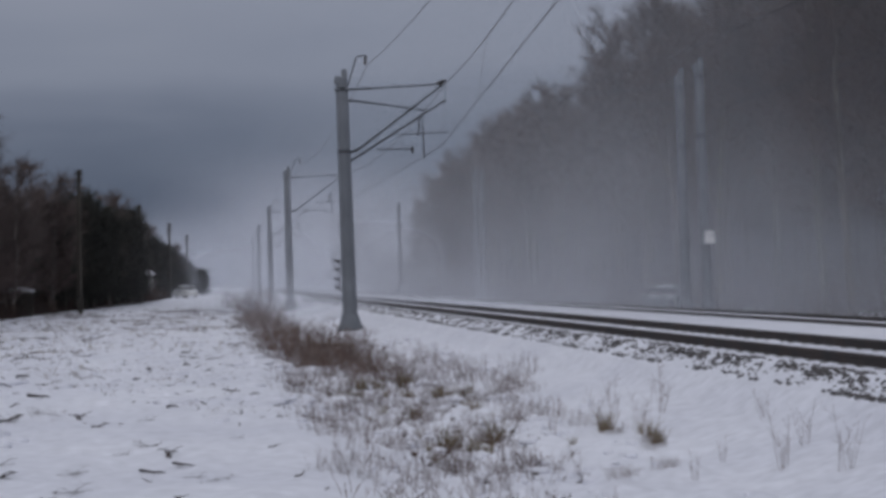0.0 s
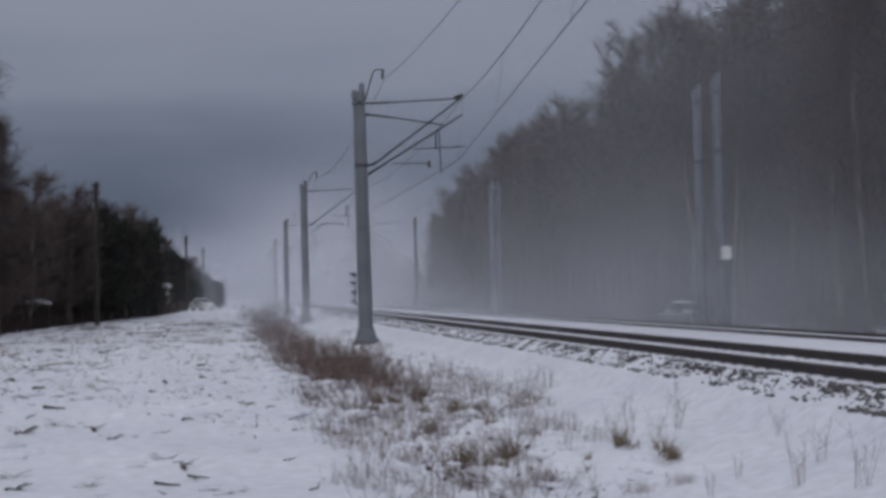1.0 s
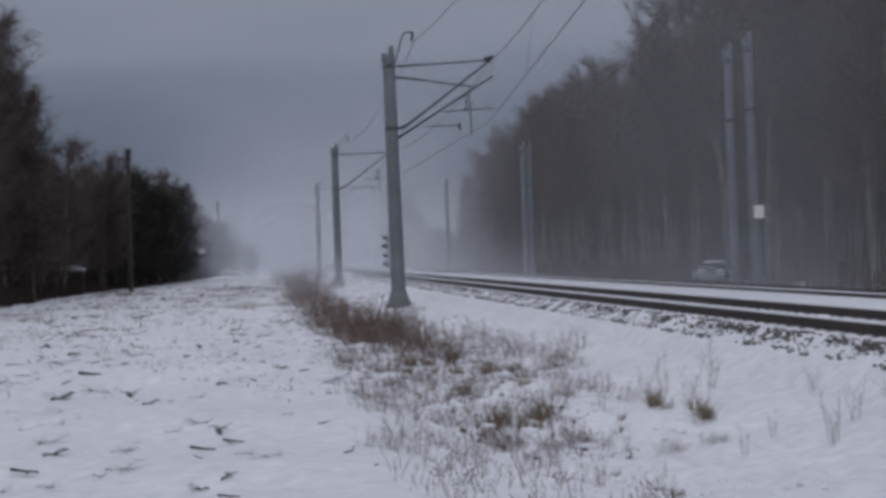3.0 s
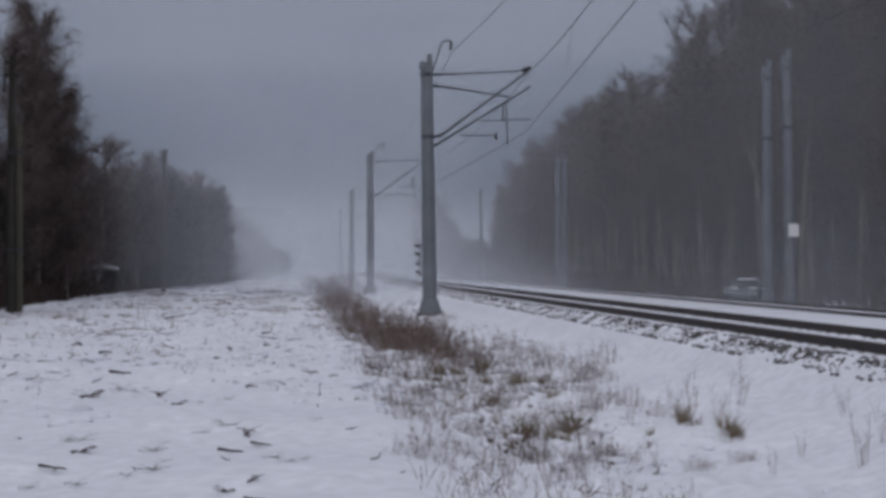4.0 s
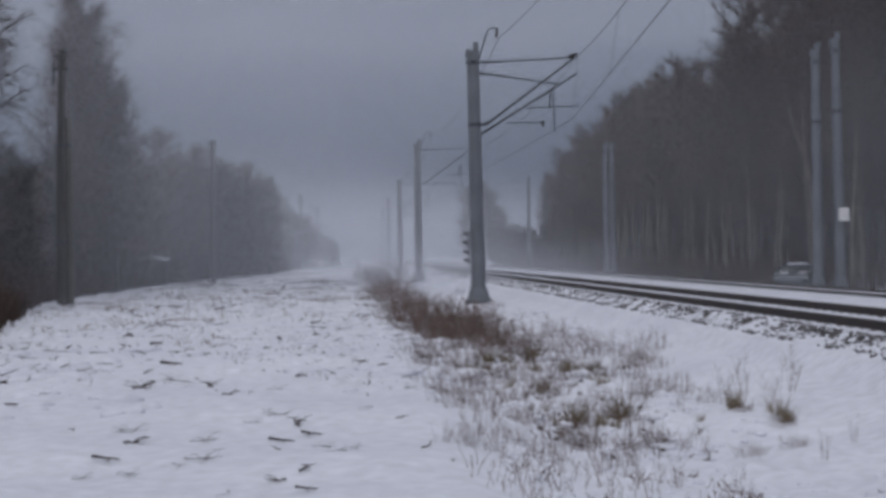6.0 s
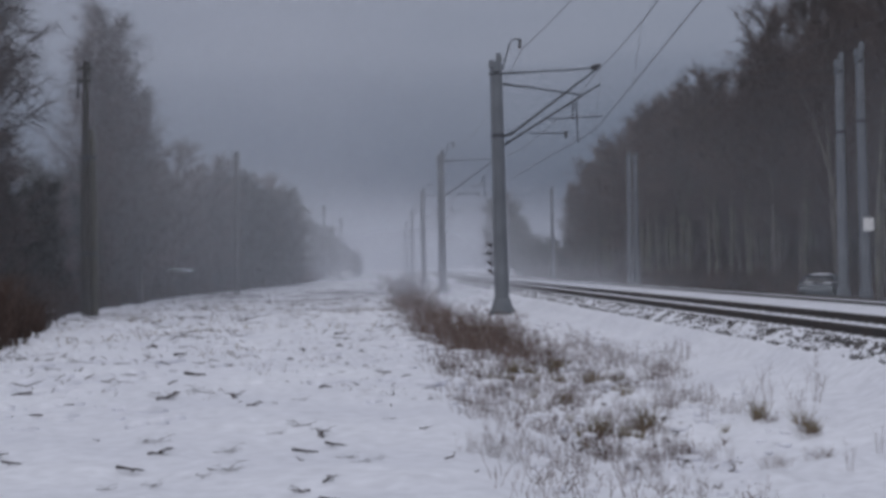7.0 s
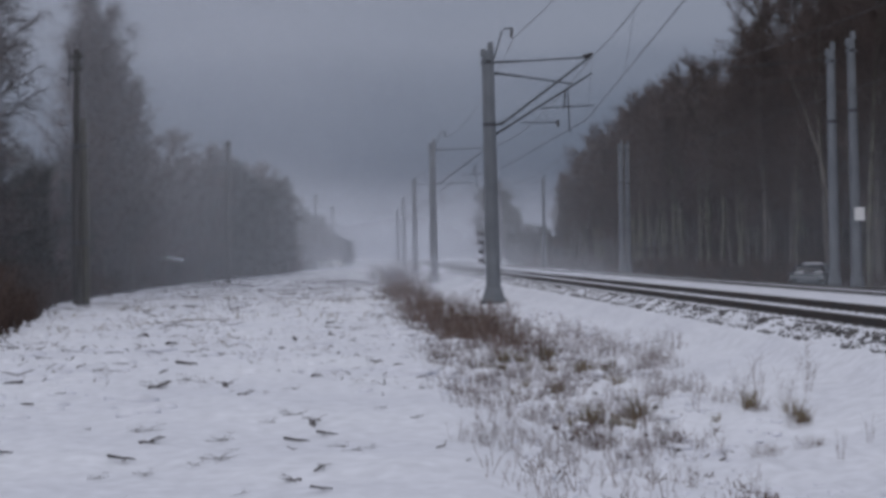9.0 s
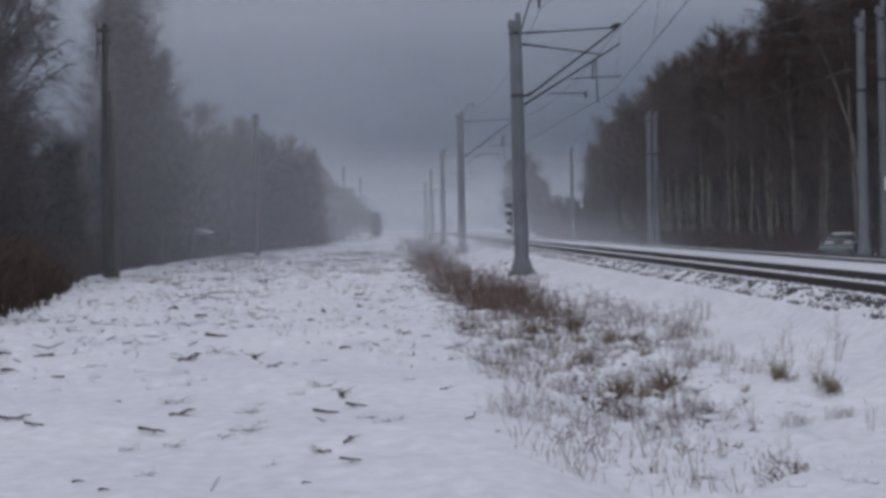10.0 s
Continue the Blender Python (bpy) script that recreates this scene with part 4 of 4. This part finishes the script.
clump = make_clump()
clump.matrix_basis = pose(8.25, 24.5, 0.74) @ Matrix.Scale(0.9, 4)
for x, y, s in ((8.3, 27.5, 0.7), (8.1, 29.0, 0.6), (8.2, 33.0, 0.8), (8.4, 36.0, 0.7), (8.1, 22.0, 0.6), (8.3, 42.0, 0.8)):
    keep = clump.scale.copy()
    clump.scale = (s, s, s)
    copy_thing(clump, pose(x, y, 0.73, 0, 0, rnd(0, 360)))
    clump.scale = keep


# ---- parked vehicles and house ----
def make_car(name, label, paint, tall=1.45, boxy=False):
    car = tagged(new(name), label, "car" if not boxy else "van")
    b = Build()
    w = 0.88
    lower = [(-2.15, 0.32, 0.66), (-2.1, 0.25, 0.86), (-1.2, 0.22, 0.95), (0.9, 0.22, 0.98), (1.9, 0.24, 0.96), (2.15, 0.32, 0.8)]
    rings = []
    for y, z0, z1 in lower:
        k = w * (0.86 if abs(y) > 2.0 else 1.0)
        rings.append([(-k, y, z0), (k, y, z0), (k * 1.02, y, (z0 + z1) / 2), (k * 0.95, y, z1), (-k * 0.95, y, z1), (-k * 1.02, y, (z0 + z1) / 2)])
    b.loft(rings)
    body = part("body", b, paint, car)
    b = Build()
    cab = [(-1.15, 0.93, 0.80, 0.80), (-0.35, tall - 0.08, 0.57, 0.6), (0.8, tall - 0.04, 0.57, 0.6), (1.75, 0.96, 0.76, 0.76)] if not boxy else \
          [(-2.0, 0.75, 0.82, 0.8), (-1.3, tall - 0.1, 0.74, 0.7), (2.05, tall - 0.05, 0.76, 0.72), (2.14, 0.8, 0.84, 0.82)]
    rings = []
    for y, z, wt, wr in cab:
        rings.append([(-0.8, y, 0.88), (0.8, y, 0.88), (wt, y, max(z, 0.92)), (-wt, y, max(z, 0.92))])
    b.loft(rings)
    part("cabin", b, CAR_GLASS, car)
    b = Build()
    b.loft([[(-0.58, y, z), (0.58, y, z), (0.46, y, z + 0.06), (-0.46, y, z + 0.06)] for y, z in ((-0.4, tall - 0.085), (0.2, tall - 0.06), (0.95, tall - 0.05))] if not boxy else
           [[(-0.75, y, z), (0.75, y, z), (0.68, y, z + 0.07), (-0.68, y, z + 0.07)] for y, z in ((-1.3, tall - 0.1), (2.05, tall - 0.05))])
    roof = part("roof", b, paint, car)
    b = Build()
    ends = ((-0.35, tall - 0.02), (0.3, tall + 0.02), (0.9, tall + 0.02)) if not boxy else ((-1.2, tall - 0.02), (2.0, tall + 0.03))
    b.loft([[(-0.44, y, z - 0.03), (0.44, y, z - 0.03), (0.36, y, z + 0.025), (-0.36, y, z + 0.025)] for y, z in ends])
    part("snow_layer", b, SNOW, roof, "thin layer of snow on the roof")
    for s in (-0.42, 0.40):
        b = Build()
        b.loft([[(s - 0.2, y, z - 0.03), (s + 0.2, y, z - 0.03), (s + 0.15, y, z + 0.02), (s - 0.15, y, z + 0.02)] for y, z in ((-1.45, 0.945), (-1.12, 0.985))])
        part("snow_patch", b, SNOW, body, "small snow patch below the windscreen")
    for s in (-1, 1):
        b = Build()
        b.loft([[(s * 0.62 - 0.16, -2.17, 0.55), (s * 0.62 + 0.16, -2.17, 0.55), (s * 0.62 + 0.14, -2.17, 0.68), (s * 0.62 - 0.14, -2.17, 0.68)],
                [(s * 0.62 - 0.16, -2.08, 0.55), (s * 0.62 + 0.16, -2.08, 0.55), (s * 0.62 + 0.14, -2.08, 0.68), (s * 0.62 - 0.14, -2.08, 0.68)]])
        part("headlight", b, CAR_GLASS, car)
        for t in (-1, 1):
            b = Build()
            b.tube([(s * 0.80, t * 1.35, 0.31), (s * 0.62, t * 1.35, 0.31)], [0.31, 0.31], 14, True)
            wh = part("wheel", b, RUBBER, car)
            b = Build()
            b.tube([(s * 0.82, t * 1.35, 0.31), (s * 0.79, t * 1.35, 0.31)], [0.18, 0.19], 10, True)
            part("rim", b, STEEL, wh)
        if not boxy:
            b = Build()
            for y0, z0, y1, z1 in ((-1.17, 0.94, -0.36, tall - 0.07), (0.8, tall - 0.04, 1.72, 0.96), (0.25, 0.95, 0.2, tall - 0.05)):
                b.tube([(s * 0.80, y0, z0) if z0 < 1 else (s * 0.58, y0, z0), (s * 0.58, y1, z1) if z1 > 1 else (s * 0.77, y1, z1)], [0.045, 0.04], 5, True)
            part("pillar", b, paint, car)
    return car


car = make_car("parked_car", "grey-blue saloon car parked beyond the tracks", CAR_PAINT, 1.34)
car.matrix_world = pose(20.35, 75.4, ground_z(20.35, 75.4) - 0.04, 0, 0, -21)
van = make_car("white_car", "white car parked far off beside the field", WHITE_PAINT, 1.5)
van.matrix_world = pose(-3.95, 214.0, ground_z(-3.95, 214) - 0.02, 0, 0, 24)


def make_house():
    h = tagged(new("small_house"), "pale house half hidden by the far trees", "house")
    b = Build()
    b.box(-2.2, 2.2, -3, 3, -0.2, 2.9)
    part("wall", b, WHITE_PAINT, h)
    b = Build()
    b.loft([[(-2.5, y, 2.9), (2.5, y, 2.9), (2.5, y, 3.0), (0, y, 4.6), (-2.5, y, 3.0)] for y in (-3.3, 3.3)])
    part("roof", b, SNOW, h, "snow-covered pitched roof")
    for x in (-1.1, 1.1):
        b = Build()
        b.box(x - 0.4, x + 0.4, -3.05, -2.98, 0.9, 2.1)
        wd = part("window", b, CAR_GLASS, h)
        b = Build()
        b.box(x - 0.48, x + 0.48, -3.08, -3.055, 0.8, 0.9)
        b.box(x - 0.48, x + 0.48, -3.08, -3.055, 2.1, 2.2)
        part("window_frame", b, WHITE_PAINT, wd)
    return h


make_house().matrix_world = pose(-9.6, 190.0, 0.28, 0, 0, 8)


def make_shed():
    s = tagged(new("garden_shed"), "low dark shed with snowy roof behind scrub", "shed")
    b = Build()
    b.box(-0.75, 0.75, -0.8, 0.8, -0.2, 1.75)
    part("wall", b, WOOD_POLE, s)
    b = Build()
    b.loft([[(-0.9, y, 1.75), (0.9, y, 1.75), (0.85, y, 1.85), (0.0, y, 2.12), (-0.85, y, 1.85)] for y in (-0.95, 0.95)])
    part("roof", b, SNOW, s, "roof under a white layer of snow")
    return s


make_shed().matrix_world = pose(-11.5, 101.0, 0.02, 0, 0, 5)


# ---- drifting snow dust ----
def make_dust(name, width, height, mat, label, seed, bend=2.0):
    """A curved, wavy sheet of airborne snow."""
    random.seed(seed)
    nx, nz = 36, 12
    v, f = [], []
    o = rnd(0, 50)
    for j in range(nz + 1):
        for i in range(nx + 1):
            u, w = i / nx - 0.5, j / nz
            v.append((u * width, bend * (4 * u * u) + 1.6 * noise.noise((u * 5 + o, w * 3, 0)), w * height))
    for j in range(nz):
        for i in range(nx):
            a = j * (nx + 1) + i
            f.append((a, a + 1, a + nx + 2, a + nx + 1))
    me = bpy.data.meshes.new(name)
    me.from_pydata(v, [], f)
    me.materials.append(mat)
    me.polygons.foreach_set("use_smooth", [True] * len(me.polygons))
    return tagged(new(name, me), label, "snow dust", "snow dust")


HAZE = mist_material("standing_haze", 0.42, 0.02, 0.3, 0.7)
GROUND_HAZE = mist_material("ground_haze", 0.30, 0.10, 0.3, 0.65, 1.0, 1.0, 0.0)
TRACK_HAZE = mist_material("track_haze", 0.2, 0.03, 0.3, 0.7)
VEIL = mist_material("thin_veil", 0.118, 0.06, 0.35, 0.65, 1.0, 1.0, 0.45)
LOW_DUST = mist_material("low_dust", 0.25, 0.11, 0.35, 0.65, 1.0, 1.0, 0.0)
SIDE_DUST = mist_material("side_dust", 0.145, 0.05, 0.35, 0.65, 1.0, 0.9, 0.45)
FAR_DUST = mist_material("far_dust", 0.4, 0.05, 0.3, 0.65, 1.0, 0.8, 0.2)
# haze that hangs over the line all the time
for i, (x, y, w, h) in enumerate(((9, 128, 22, 11), (11, 165, 26, 13), (13, 208, 30, 15), (22, 252, 40, 18))):
    make_dust("standing_haze", w, h, TRACK_HAZE, "pale haze of fine snow hanging over the line", 60 + i, 4.0).matrix_world = pose(x, y, 0.2)
for i, (x, y, w, h) in enumerate(((6, 76, 20, 2.8), (6, 92, 22, 3.4), (7, 108, 24, 4.0))):
    make_dust("ground_haze", w, h, GROUND_HAZE, "low haze of fine snow drifting over the track bed", 75 + i, 1.0).matrix_world = pose(x, y, 0.0)
for i, (x, y, w, h) in enumerate(((30, 300, 150, 16), (28, 360, 190, 20), (24, 460, 260, 26))):
    make_dust("standing_haze", w, h, HAZE, "pale haze of fine snow hanging far down the line", 70 + i, 4.0).matrix_world = pose(x, y, 0.2)

DRIFTS = []


def drift(mat, x, y, w, h, path, seed, label):
    """A piece of the cloud; path: seconds, metres to the side, how far it has settled
    as a share of its height and, where it comes from afar, metres along the line."""
    DRIFTS.append((make_dust("drifting_dust", w, h, mat, label, seed, 1.2), x, y, h, path))


# dense dust along the track: whirled up at the start, settled after a few seconds
SETTLE = ((0.0, 0.0, 0.0), (0.5, 0.3, 0.10), (1.0, 0.6, 0.24), (1.5, 0.9, 0.40), (2.0, 1.2, 0.54), (2.7, 1.6, 0.66), (3.8, 2.0, 0.75), (5.0, 2.2, 0.80), (6.2, 2.3, 0.84), (7.5, 2.4, 0.88), (8.7, 2.4, 0.95), (10.0, 2.4, 1.0))
for i, (x, y, w, h) in enumerate(((26, 54.5, 36, 8.5), (25, 58.0, 38, 10), (22, 62.2, 38, 10), (22, 68.5, 44, 11), (22, 77, 50, 12), (24, 88, 58, 13), (22, 104, 62, 15))):
    drift(LOW_DUST, x, y, w, h, SETTLE, 80 + i, "dense cloud of fine snow whirled up from the track")
# a thin high veil before the wood that sinks slowly
SINK = ((0.0, 0.0, 0.0), (1.5, 0.8, 0.02), (2.7, 1.5, 0.03), (3.8, 2.2, 0.03), (5.0, 2.8, 0.04), (6.2, 3.3, 0.20), (7.5, 3.6, 0.28), (8.7, 3.8, 0.42), (10.0, 4.0, 0.60))
for i, (x, y, w, h) in enumerate(((19, 44, 28, 15), (20, 48, 30, 16), (26, 65, 50, 19), (27, 73, 58, 22), (30, 84, 66, 25), (32, 97, 72, 28))):
    drift(VEIL, x, y, w, h, SINK, 90 + i, "thin veil of fine snow drifting before the wood")
# dust from far down the line that blows over to the trees beside the field
ACROSS = ((0.0, 20.0, 0.0, 170.0), (1.5, 18.0, 0.0, 140.0), (2.7, 14.0, 0.0, 95.0), (3.8, 8.0, 0.0, 45.0), (5.0, 1.0, 0.0, 10.0), (6.2, -3.0, 0.0, 2.0), (7.5, -5.0, 0.0, 0.0), (8.7, -6.0, 0.0, 0.0), (10.0, -6.0, 0.03, 0.0))
for i, (x, y, w, h) in enumerate(((-6, 66, 56, 21), (-6, 78, 58, 23), (-5, 92, 60, 25), (-4, 135, 66, 28))):
    drift(SIDE_DUST, x, y, w, h, ACROSS, 100 + i, "pale snow dust blown across the line to the field")
for i, (x, y, w, h) in enumerate(((-7, 46, 26, 23), (-8, 54, 30, 25))):
    drift(SIDE_DUST, x, y, w, h, ACROSS, 105 + i, "low pale snow dust blown across the field")
FAR_ACROSS = ((0.0, 0.0, 0.0), (1.5, -7.0, 0.0), (2.7, -14.0, 0.0), (3.8, -22.0, 0.0), (5.0, -29.0, 0.02), (6.2, -33.0, 0.04), (7.5, -36.0, 0.05), (8.7, -38.0, 0.06), (10.0, -40.0, 0.08))
for i, (x, y, w, h) in enumerate(((24, 178, 44, 17), (22, 195, 48, 18), (20, 235, 54, 20))):
    drift(FAR_DUST, x, y, w, h, FAR_ACROSS, 110 + i, "pale snow dust hanging far down the line")


def motions():
    for d, x, y, h, path in DRIFTS:
        walk(d, [(t, pose(x + dx, y + sum(dy), 0.2 - h * down, 0, 0, 0.8 * math.sin(0.7 * t + x))) for t, dx, down, *dy in path])


motions()
